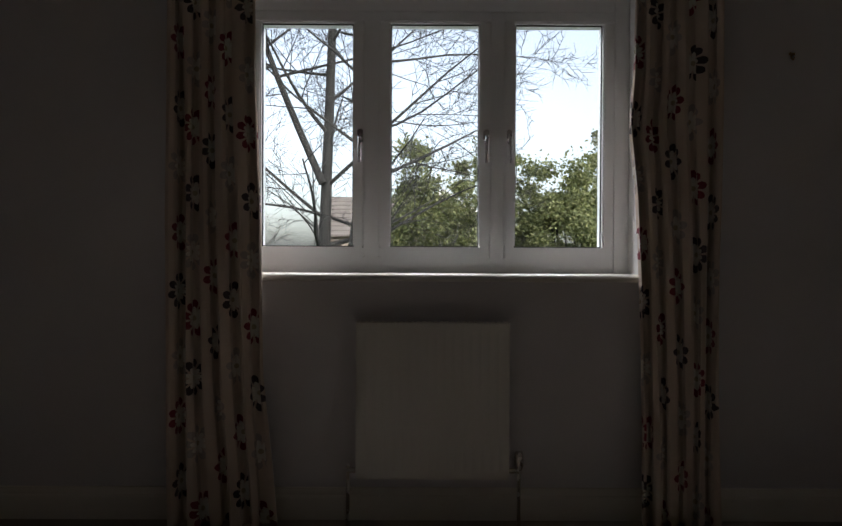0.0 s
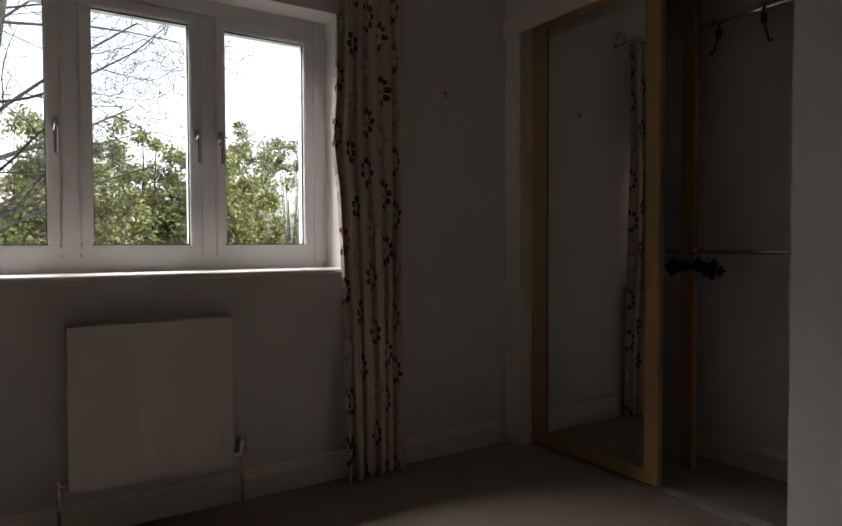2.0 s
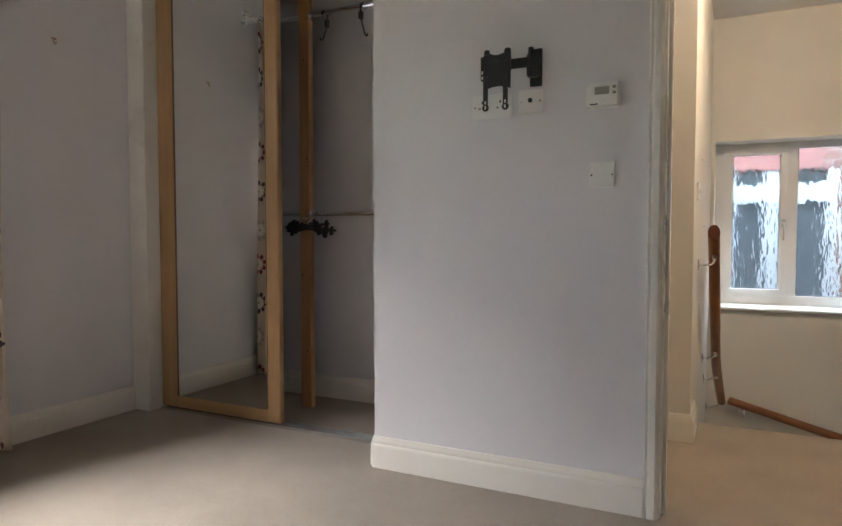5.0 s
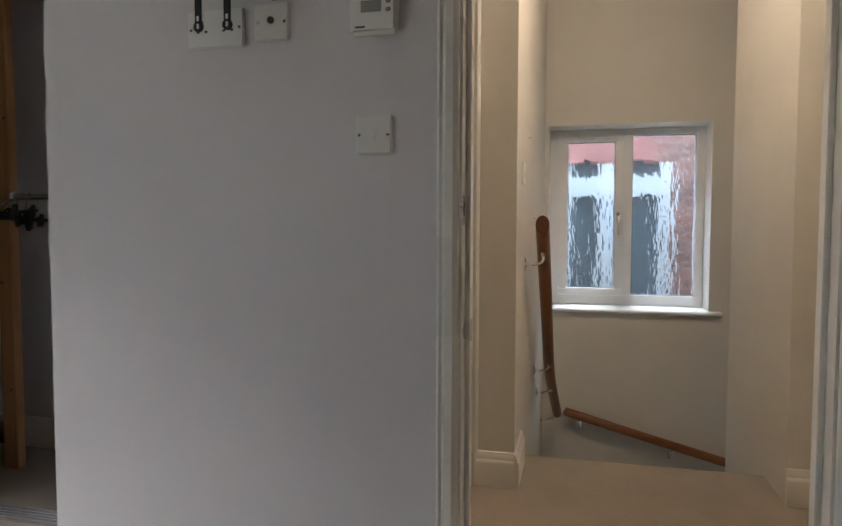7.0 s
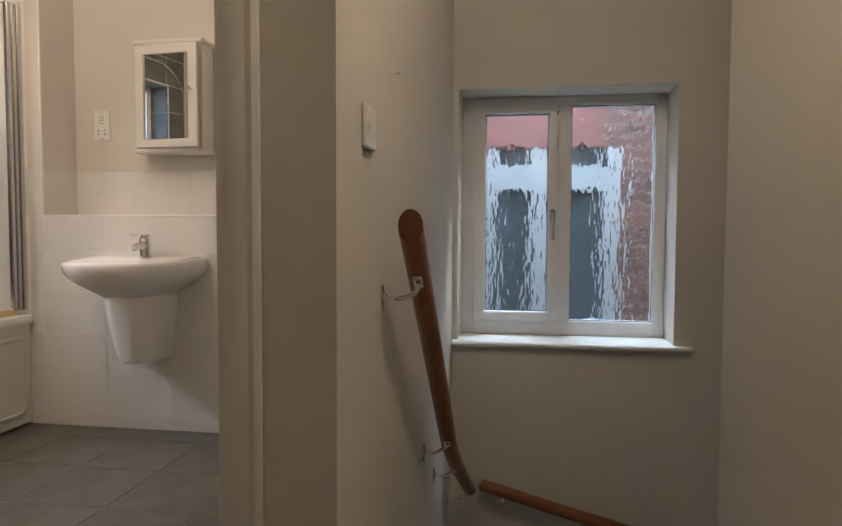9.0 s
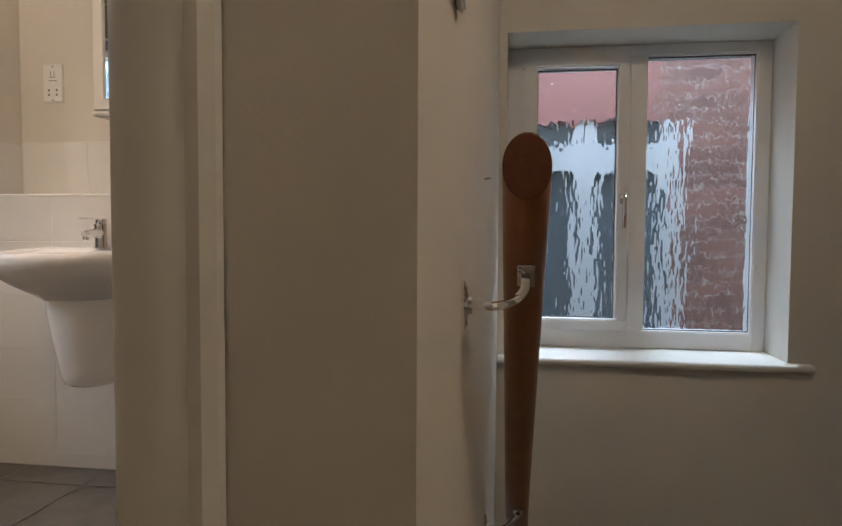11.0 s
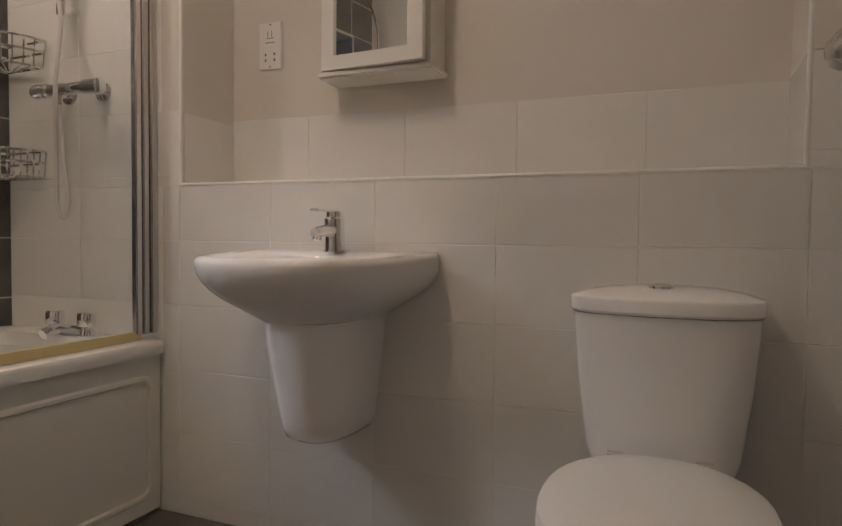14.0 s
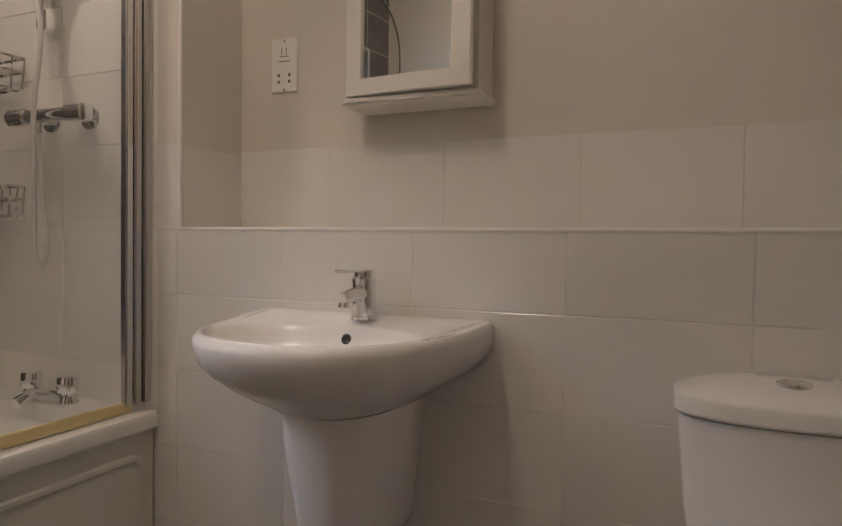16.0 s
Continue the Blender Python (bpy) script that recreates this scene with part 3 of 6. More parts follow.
md = thing("sliding_door", (1.79, 1.86, 0.014), "oak-framed sliding wardrobe door with full-height mirror", "door")
OAK_Y = wooden("oak_veneer_rail", (0.50, 0.31, 0.15), (0.38, 0.22, 0.10), 0.42, "y")
part("stile", box(1.775, 1.464, 0.018, 1.808, 1.539, 2.248, 0.003), OAK, md)
part("stile", box(1.775, 2.149, 0.018, 1.808, 2.262, 2.248, 0.003), OAK, md)
part("rail", box(1.776, 1.539, 0.018, 1.808, 2.149, 0.078, 0.002), OAK_Y, md)
part("rail", box(1.776, 1.539, 2.190, 1.808, 2.149, 2.248, 0.002), OAK_Y, md)
part("mirror", box(1.780, 1.539, 0.078, 1.786, 2.149, 2.190), MIRROR, md, "clear mirror panel")
part("glazing_bead", join(box(1.7755, 1.539, 0.078, 1.782, 1.5425, 2.190), box(1.7755, 2.1455, 0.078, 1.782, 2.149, 2.190)), painted("brown_glazing_bead", (0.16, 0.085, 0.04), 0.5), md, "dark brown bead round the mirror")
for y in (1.50, 2.22):
    part("roller", lathe([(0, -0.006), (0.012, -0.006), (0.014, 0), (0.012, 0.006), (0, 0.006)], pose(1.794, y, 0.019, 0, 90, 0), 14), DARK, md)

post = thing("wardrobe_post", (2.147, 1.573, 0), "knotty pine upright post inside the wardrobe", "post")
part("post_body", box(2.130, 1.540, 0, 2.168, 1.606, CEILING, 0.003), PINE, post)
KNOT = wooden("pine_knot", (0.20, 0.09, 0.035), (0.11, 0.045, 0.02), 0.5, "x", 2.0)
for y, z in ((1.558, 1.34), (1.590, 0.72), (1.575, 1.86), (1.562, 0.31)):
    part("knot", lathe([(0, 0), (0.006, 0), (0.0055, 0.0006), (0, 0.0009)], pose(2.1302, y, z, 0, -90, 0), 12), KNOT, post)
for x, z in ((2.150, 1.044), (2.150, 2.088)):
    r = thing("clothes_rail", (x, 1.17, z), "chrome clothes rail fixed between post and wall", "clothes rail", "wardrobe rails")
    part("bar", tube([(x, 0.80, z), (x, 1.540, z)], 0.0125, 14), CHROME, r)
    part("flange", lathe([(0.0, 0.0), (0.024, 0.0), (0.024, 0.004), (0.016, 0.010), (0.016, 0.026), (0.0, 0.026)], pose(x, 1.5405, z, 90, 0, 0), 18), CHROME, r)
    part("bar", tube([(x, 1.606, z), (x, YW, z)], 0.0125, 14), CHROME, r)


def s_hook(at, turn):
    k = thing("hanger_hook", at, "black metal hook hung over the clothes rail", "hook", "rail hooks")
    m = pose(*at, 0, 0, turn)
    pts = [(0, 0.016, -0.004), (0, 0.013, 0.012), (0, 0, 0.019), (0, -0.014, 0.012), (0, -0.017, -0.018), (0, -0.012, -0.065), (0, 0.000, -0.100), (0, 0.010, -0.128), (0, 0.022, -0.136), (0, 0.028, -0.122)]
    part("wire", tube([m @ p for p in curve([Vector(p) for p in pts], 4)], 0.0045, 8), BLACK, k)
    b = box(-0.010, -0.026, -0.062, 0.010, -0.004, -0.022, 0.003)
    b.transform(m)
    part("clip", b, BLACK, k)


s_hook((2.150, 1.450, 2.082), 70)
s_hook((2.150, 1.215, 2.082), 250)

# ---- bedroom things ----
def curtain(name, left, right, folds, seed, lean):
    """A gathered curtain hanging from the pole. left, right: edges as (height, x) pairs from top to bottom."""
    rnd = random.Random(seed)
    zs = [2.30 - i * (2.28 / 44) for i in range(45)]

    def edge(e, z):
        return float(np.interp(-z, [-a for a, _ in e], [b for _, b in e]))

    n = folds * 12
    amp = [0.014 + 0.020 * rnd.random() for _ in range(folds + 1)]
    amp[-1 if lean == 0 else 0] = 0.048
    skew = [rnd.uniform(-0.25, 0.25) for _ in range(folds + 1)]
    bm = bmesh.new()
    uvl = bm.loops.layers.uv.new("UVMap")
    grid, lens = [], []
    for z in zs:
        row, ls, last, s = [], [], None, 0.0
        x0, x1 = edge(left, z), edge(right, z)
        h = (2.3 - z) / 2.3
        for i in range(n + 1):
            f = i / 12
            k = min(int(f), folds)
            a = amp[k] * (1 - (f - k)) + amp[min(k + 1, folds)] * (f - k)
            a *= 0.55 + 0.55 * min(1, h * 2.2) + 0.12 * math.sin(7 * h + k)
            ph = 2 * math.pi * f + skew[k] * 2 * math.sin(3.1 * h + k)
            x = x0 + (x1 - x0) * (i / n) + 0.010 * math.sin(2 * ph) + 0.006 * math.sin(4 * h + k * 1.7)
            y = 2.285 - a * math.cos(ph) + 0.012 * math.sin(5 * h + 0.8 * k) + lean * h * (1 if i > n // 2 else 0)
            p = Vector((x, min(y, 2.362), z))
            if last is not None:
                s += (p - last).length
            last = p
            row.append(bm.verts.new(p))
            ls.append(s)
        grid.append(row)
        lens.append(ls)
    for r in range(len(zs) - 1):
        for i in range(n):
            f = bm.faces.new((grid[r][i], grid[r + 1][i], grid[r + 1][i + 1], grid[r][i + 1]))
            for lp, (rr, ii) in zip(f.loops, ((r, i), (r + 1, i), (r + 1, i + 1), (r, i + 1))):
                lp[uvl].uv = (lens[22][ii] * 1.0 + seed * 0.11, zs[rr])
    c = thing(name, ((left[0][1] + right[0][1]) / 2, 2.29, 0.02), "long linen curtain printed with red and plum daisies", "curtain", "bedroom curtains")
    cl = part("cloth", bm, CURTAIN, c)
    md_ = cl.modifiers.new("thickness", "SOLIDIFY")
    md_.thickness = 0.002
    part("heading_tape", box(left[0][1] + 0.01, 2.30, 2.22, right[0][1] - 0.01, 2.312, 2.30, 0.002), CURTAIN, c)
    for i in range(7):
        x = left[0][1] + 0.03 + (right[0][1] - left[0][1] - 0.06) * i / 6
        ring = [(x, 2.29 + 0.021 * math.cos(a), 2.322 + 0.021 * math.sin(a)) for a in (2 * math.pi * k / 14 for k in range(15))]
        part("curtain_ring", tube(ring, 0.003, 6, False), STEEL, c)
    return c


curtain("curtain", [(2.3, -1.12), (1.2, -1.125), (0, -1.10)], [(2.3, -0.80), (1.7, -0.795), (1.15, -0.765), (0.6, -0.755), (0.25, -0.72), (0, -0.70)], 5, 3, -0.03)
curtain("curtain", [(2.3, 0.640), (1.75, 0.630), (1.55, 0.612), (1.3, 0.640), (0.9, 0.660), (0.4, 0.675), (0, 0.680)], [(2.3, 0.955), (1.0, 0.953), (0, 0.970)], 5, 8, 0.0)
pole = thing("curtain_pole", (-0.03, 2.29, 2.32), "brushed steel curtain pole with ball finials", "curtain pole")
part("pole", tube([(-1.20, 2.29, 2.322), (1.02, 2.29, 2.322)], 0.0095, 12), STEEL, pole)
for x, s in ((-1.20, -1), (1.02, 1)):
    part("finial", lathe([(0.0, 0.0), (0.013, 0.001), (0.013, 0.014), (0.010, 0.018), (0.018, 0.024), (0.023, 0.034), (0.023, 0.044), (0.017, 0.054), (0.0, 0.058)], pose(x, 2.29, 2.322, 0, 90 * s, 0), 16), STEEL, pole, "polished ball finial")
for x in (-1.16, -0.03, 0.98):
    part("bracket", join(tube([(x, YW, 2.30), (x, 2.31, 2.30), (x, 2.292, 2.308)], 0.006, 8), lathe([(0, 0), (0.02, 0), (0.02, 0.004), (0, 0.004)], pose(x, YW, 2.30, 90, 0, 0), 14)), STEEL, pole)

rad = thing("radiator", (-0.12, 2.33, 0.19), "cream-white fluted panel radiator under the window", "radiator")
RX0, RX1, RZ0, RZ1, RY = -0.412, 0.170, 0.190, 0.792, 2.288
bm = bmesh.new()
cols = []
nf = 16
pitch = (RX1 - RX0 - 0.04) / nf
xs = [(RX0, 0.0), (RX0 + 0.02, 0.0)]
for k in range(nf):
    a = RX0 + 0.02 + k * pitch
    xs += [(a + pitch * 0.30, 0.0), (a + pitch * 0.42, 0.0014), (a + pitch * 0.58, 0.0014), (a + pitch * 0.70, 0.0)]
xs += [(RX1 - 0.02, 0.0), (RX1, 0.0)]
zr = [(RZ0, 0), (RZ0 + 0.03, 0), (RZ0 + 0.045, 1), (RZ1 - 0.045, 1), (RZ1 - 0.03, 0), (RZ1 - 0.004, 0), (RZ1, -1)]
rows = [[bm.verts.new((x, RY + (d * k if k > 0 else (0.006 if k < 0 else 0)), z)) for x, d in xs] for z, k in zr]
for a, b in zip(rows, rows[1:]):
    for i in range(len(xs) - 1):
        bm.faces.new((a[i], a[i + 1], b[i + 1], b[i]))
part("front_panel", bm, RADIATOR, rad)
part("side_panel", box(RX0 - 0.003, RY + 0.002, RZ0 + 0.01, RX0 + 0.001, RY + 0.062, RZ1, 0.001), RADIATOR, rad)
part("side_panel", box(RX1 - 0.001, RY + 0.002, RZ0 + 0.01, RX1 + 0.003, RY + 0.062, RZ1, 0.001), RADIATOR, rad)
part("back_panel", box(RX0, RY + 0.05, RZ0, RX1, RY + 0.062, RZ1 - 0.01, 0.002), RADIATOR, rad)
for k in range(26):
    x = RX0 + 0.012 + k * (RX1 - RX0 - 0.024) / 25
    part("grille_bar", box(x - 0.006, RY + 0.008, RZ1 - 0.006, x + 0.006, RY + 0.05, RZ1 - 0.001), RADIATOR, rad)
for x in (RX0 + 0.09, RX1 - 0.09):
    part("wall_bracket", box(x, RY + 0.06, RZ0 + 0.05, x + 0.03, YW + 0.002, RZ1 - 0.05), RADIATOR, rad)
part("valve", join(tube([(RX1, RY + 0.03, 0.215), (RX1 + 0.055, RY + 0.03, 0.215)], 0.011, 10), tube([(RX1 + 0.045, RY + 0.03, 0.0), (RX1 + 0.045, RY + 0.03, 0.23)], 0.0075, 10),
                   lathe([(0, 0), (0.016, 0), (0.018, 0.01), (0.018, 0.05), (0.014, 0.065), (0, 0.066)], pose(RX1 + 0.045, RY + 0.03, 0.225), 14)), STEEL, rad, "radiator valve with copper tail")
part("valve", join(tube([(RX0, RY + 0.03, 0.215), (RX0 - 0.04, RY + 0.03, 0.215)], 0.011, 10), tube([(RX0 - 0.035, RY + 0.03, 0.0), (RX0 - 0.035, RY + 0.03, 0.235)], 0.0075, 10)), STEEL, rad)

hk = thing("wall_hook", (1.296, YW, 1.84), "small brassy picture hook nailed to the wall", "hook")
BRASS = metal("dull_brass", (0.45, 0.30, 0.16), 0.4)
part("nail", tube([(1.296, YW, 1.845), (1.296, YW - 0.012, 1.85)], 0.003, 8), BRASS, hk)
part("hook_strip", tube([(1.290, YW - 0.003, 1.858), (1.293, YW - 0.004, 1.835), (1.296, YW - 0.012, 1.826), (1.299, YW - 0.014, 1.836)], 0.003, 6), BRASS, hk)
part("hook_strip", box(1.284, YW - 0.004, 1.848, 1.308, YW - 0.0005, 1.857, 0.001), BRASS, hk)


def plate(name, y0, y1, z0, z1, label, category, x=X1, t=0.010):
    p = thing(name, (x, (y0 + y1) / 2, z0), label, category)
    part("faceplate", box(x - t, y0, z0, x - 0.0005, y1, z1, 0.003, 3), PLASTIC, p)
    return p


def screw(p, x, y, z, r=0.0035):
    part("screw", lathe([(0, 0), (r, 0), (r, 0.0012), (0, 0.0016)], pose(x, y, z, 0, -90, 0), 10), STEEL, p)


ds = plate("double_socket", 0.228, 0.375, 1.352, 1.440, "white double wall socket half behind the bracket", "socket")
for y in (0.268, 0.336):
    part("pin_holes", join(box(X1 - 0.0106, y - 0.003, 1.407, X1 - 0.0095, y + 0.003, 1.416), box(X1 - 0.0106, y - 0.014, 1.388, X1 - 0.0095, y - 0.007, 1.393), box(X1 - 0.0106, y + 0.007, 1.388, X1 - 0.0095, y + 0.014, 1.393)), DARK, ds)
    part("rocker", box(X1 - 0.0135, y - 0.007, 1.420, X1 - 0.009, y + 0.007, 1.434, 0.002), PLASTIC, ds)
screw(ds, X1 - 0.010, 0.238, 1.396)
screw(ds, X1 - 0.010, 0.365, 1.396)
ae = plate("aerial_socket", 0.114, 0.201, 1.359, 1.443, "white aerial wall socket", "socket")
part("coax_port", lathe([(0, 0), (0.008, 0), (0.008, 0.004), (0.005, 0.005), (0, 0.003)], pose(X1 - 0.010, 0.158, 1.405, 0, -90, 0), 14), DARK, ae, "dark round aerial port")
screw(ae, X1 - 0.010, 0.124, 1.401)
screw(ae, X1 - 0.010, 0.191, 1.401)
th = thing("thermostat", (X1, -0.093, 1.354), "white programmable wall thermostat with grey display", "thermostat")
part("case", box(X1 - 0.026, -0.150, 1.352, X1 - 0.0005, -0.037, 1.440, 0.010, 4), PLASTIC, th)
LCD = painted("grey_green_display", (0.30, 0.31, 0.27), 0.2)
part("display", box(X1 - 0.0275, -0.113, 1.399, X1 - 0.0255, -0.066, 1.424, 0.001), LCD, th, "grey liquid-crystal display")
for z in (1.420, 1.402):
    part("button", box(X1 - 0.0295, -0.135, z - 0.005, X1 - 0.025, -0.123, z + 0.005, 0.0024, 3), LCD, th)
part("mark", box(X1 - 0.0265, -0.076, 1.366, X1 - 0.0258, -0.052, 1.370), DARK, th)
lsw = plate("light_switch", -0.132, -0.047, 1.093, 1.179, "white one-gang light switch", "light switch")
part("rocker", box(X1 - 0.0140, -0.096, 1.122, X1 - 0.009, -0.082, 1.150, 0.002), PLASTIC, lsw)
screw(lsw, X1 - 0.010, -0.123, 1.136)
screw(lsw, X1 - 0.010, -0.056, 1.136)

# television bracket, empty
tv = thing("tv_bracket", (X1, 0.145, 1.455), "empty black steel swivel television bracket on the wall", "tv bracket")
part("wall_plate", box(X1 - 0.012, 0.118, 1.452, X1 - 0.0005, 0.160, 1.580, 0.002), BLACK, tv)
part("hinge_block", join(box(X1 - 0.040, 0.124, 1.480, X1 - 0.010, 0.164, 1.560, 0.004), tube([(X1 - 0.034, 0.150, 1.480), (X1 - 0.034, 0.150, 1.580)], 0.009, 12)), BLACK, tv)
part("arm", join(box(X1 - 0.052, 0.140, 1.512, X1 - 0.036, 0.232, 1.545, 0.004), tube([(X1 - 0.050, 0.228, 1.498), (X1 - 0.050, 0.228, 1.560)], 0.010, 12)), BLACK, tv)
HX = X1 - 0.082
# outline of the head: concave along top and bottom
HEAD = [(0.206 + 0.094 * k / 10, 1.438 + 0.010 * math.sin(math.pi * k / 10)) for k in range(11)] + [(0.300 - 0.094 * k / 10, 1.572 - 0.018 * math.sin(math.pi * k / 10)) for k in range(11)]
part("head_plate", join(loft([[Vector((x, y, z)) for y, z in HEAD] for x in (HX - 0.004, HX)]), box(HX, 0.215, 1.500, X1 - 0.045, 0.250, 1.550, 0.004)), BLACK, tv)
for y in (0.207, 0.281):
    part("ear", join(box(HX - 0.009, y, 1.552, HX - 0.001, y + 0.020, 1.574, 0.003), box(HX - 0.009, y - 0.004, 1.53, HX - 0.004, y + 0.022, 1.554, 0.002)), BLACK, tv)
for y in (0.214, 0.286):
    part("strap", join(box(HX - 0.008, y, 1.372, HX - 0.004, y + 0.018, 1.470, 0.002), lathe([(0, 0), (0.012, 0), (0.012, 0.004), (0, 0.004)], pose(HX - 0.004, y + 0.009, 1.376, 0, -90, 0), 14)), BLACK, tv)
    for z in (1.371, 1.388):
        part("slot", box(HX - 0.0090, y + 0.006, z, HX - 0.0078, y + 0.012, z + 0.011, 0.0005), PLASTIC, tv)
for y, z in ((0.225, 1.545), (0.288, 1.545), (0.258, 1.535), (0.225, 1.480), (0.292, 1.480)):
    part("bolt", lathe([(0, 0), (0.006, 0), (0.006, 0.003), (0, 0.004)], pose(HX - 0.004, y, z, 0, -90, 0), 10), DARK, tv)
part("side_strap", join(box(HX - 0.009, 0.299, 1.468, HX - 0.004, 0.313, 1.552, 0.003), box(HX - 0.012, 0.297, 1.500, HX - 0.004, 0.304, 1.520, 0.002)), BLACK, tv)
for z in (1.474, 1.492):
    part("slot", box(HX - 0.0096, 0.303, z, HX - 0.0088, 0.309, z + 0.011, 0.0005), PLASTIC, tv)

# bundle of black clip hangers on the lower rail
hb = thing("clip_hangers", (2.10, 1.53, 1.02), "bunch of black plastic clip hangers on the lower rail", "hangers")
rnd = random.Random(5)
for k in range(7):
    tilt = rnd.uniform(-0.025, 0.025)
    a = Vector((2.085 + 0.014 * k - 0.04, 1.655 - 0.03 * rnd.random(), 0.955 + 0.030 * rnd.random() - tilt))
    b = Vector((2.080 + 0.013 * k - 0.03, 1.370 + 0.05 * rnd.random(), 0.955 + 0.030 * rnd.random() + tilt))
    part("hanger_bar", tube([a, a.lerp(b, 0.3), (a + b) / 2 + Vector((0, 0, 0.012)), a.lerp(b, 0.7), b], 0.006, 8), BLACK, hb)
    for f in (0.04, 0.90):
        p = a.lerp(b, f + 0.06 * rnd.random())
        part("clip", join(box(p.x - 0.008, p.y - 0.010, p.z - 0.026, p.x - 0.001, p.y + 0.010, p.z + 0.012, 0.002), box(p.x + 0.001, p.y - 0.009, p.z - 0.020, p.x + 0.007, p.y + 0.009, p.z + 0.022, 0.002)), BLACK, hb)
    mid = a.lerp(b, 0.5 + 0.16 * (k - 3) / 3)
    part("neck", tube([mid, mid + Vector((0, 0, 0.030))], 0.009, 8), BLACK, hb)
    part("hook", tube(curve([mid + Vector((0, 0, 0.025)), Vector((2.134, mid.y, 1.040)), Vector((2.137, mid.y, 1.054)), Vector((2.150, mid.y, 1.0595)), Vector((2.164, mid.y, 1.050)), Vector((2.165, mid.y, 1.036))], 4), 0.0025, 6), STEEL, hb)

# ---- landing things ----
def rail_bracket(rail, wall_point, out, under, slope=0.0):
    w, o, u = Vector(wall_point), Vector(out), Vector(under)
    m = along(w, w + o)
    rose = lathe([(0, 0), (0.018, 0), (0.018, 0.003), (0.014, 0.005), (0.0065, 0.007), (0.0062, 0.012), (0, 0.012)], m, 18)
    rose.transform(Matrix.Translation(w) @ Matrix.Diagonal((1, 1, 1.7, 1)) @ Matrix.Translation(-w))
    flat = Vector((u.x, u.y, w.z)) - w
    bend = w + flat * 0.80 + Vector((0, 0, (u.z - w.z) * 0.08))
    arm = tube(curve([w, w + o * 0.040, bend, w + flat * 0.97 + Vector((0, 0, (u.z - w.z) * 0.45)), u - Vector((0, 0, 0.004))], 6), 0.0058, 12)
    part("bracket", join(rose, arm), CHROME, rail, "chrome handrail bracket")
    s = box(-0.021, -0.011, -0.002, 0.021, 0.011, 0.002, 0.001)
    s.transform(Matrix.Translation(u) @ Matrix.Rotation(slope, 4, "Y" if abs(o.y) > 0.5 else "X"))
    part("saddle", s, CHROME, rail)
    part("screw", lathe([(0, 0), (0.004, 0), (0.004, 0.002), (0, 0.003)], along(w + Vector((0, 0, 0.022)) + o * 0.004, w + Vector((0, 0, 0.022)) + o), 10), STEEL, rail)
    part("screw", lathe([(0, 0), (0.004, 0), (0.004, 0.002), (0, 0.003)], along(w - Vector((0, 0, 0.022)) + o * 0.004, w - Vector((0, 0, 0.022)) + o), 10), STEEL, rail)


hr = thing("handrail", (2.75, -0.40, 0.90), "round varnished reddish wooden handrail descending along the stair wall", "handrail")
pts = curve([(2.742, -0.400, 0.940), (2.95, -0.400, 0.753), (3.25, -0.400, 0.481), (3.50, -0.400, 0.250), (3.62, -0.402, 0.150), (3.80, -0.408, 0.030), (4.22, -0.428, -0.230)], 5)
rr = [0.0275] * len(pts)
d0 = (pts[0] - pts[1]).normalized()
pts = [pts[0] + d0 * 0.012, pts[0] + d0 * 0.010] + pts
pts[0] = pts[0] + d0 * 0.05
rail_bm = tube(pts, 0.0275, 24, True, [0.0275, 0.0275] + rr)
bmesh.ops.bisect_plane(rail_bm, geom=rail_bm.verts[:] + rail_bm.edges[:] + rail_bm.faces[:], plane_co=(2.735, 0, 0), plane_no=(1, 0, 0), clear_inner=True)
part("rail", rail_bm, RAILWOOD, hr)
# the end is cut plumb
end_bm = lathe([(0, 0.0012), (0.0262, 0.0012), (0.0272, 0.0), (0.0272, -0.004), (0, -0.004)], pose(0, 0, 0, 0, -90, 0), 28)
end_bm.transform(Matrix.Translation((2.7355, -0.400, 0.9460)) @ Matrix.Diagonal((1, 1, 1.354, 1)))
# end grain is darker by itself; the shade on this face is coloured in too
part("end_grain", end_bm, wooden("handrail_shaded_end_grain", (0.16, 0.050, 0.018), (0.09, 0.026, 0.010), 0.4, "x", 3.0), hr, "dark sawn end of the rail")
for x, z in ((2.788, 0.786), (3.440, 0.208), (3.70, 0.030), (4.17, -0.262)):
    xs_ = x + 0.045
    zc = float(np.interp(xs_, [2.742, 2.95, 3.25, 3.50, 3.62, 3.80, 4.22], [0.940, 0.753, 0.481, 0.250, 0.150, 0.030, -0.230]))
    fall = math.atan2(0.92, 1) if x < 3.5 else math.atan2(0.63, 1)
    rail_bracket(hr, (x, YS, z), (0, -1, 0), (xs_, -0.402, zc - 0.0275 / math.cos(fall) - 0.001), fall)
hr2 = thing("handrail", (4.29, -0.9, -0.35), "round varnished reddish wooden handrail under the landing window", "handrail")
RAILWOOD_Y = wooden("handrail_varnished_wood_cross", (0.33, 0.13, 0.045), (0.22, 0.075, 0.025), 0.3, "y")
part("rail", tube([(4.292, -0.470, -0.232), (4.292, -0.476, -0.235), (4.292, -0.9, -0.347), (4.292, -1.9, -0.603), (4.292, -2.8, -0.834)], 0.0275, 20, True, [0.018, 0.0275, 0.0275, 0.0275, 0.0275]), RAILWOOD_Y, hr2)
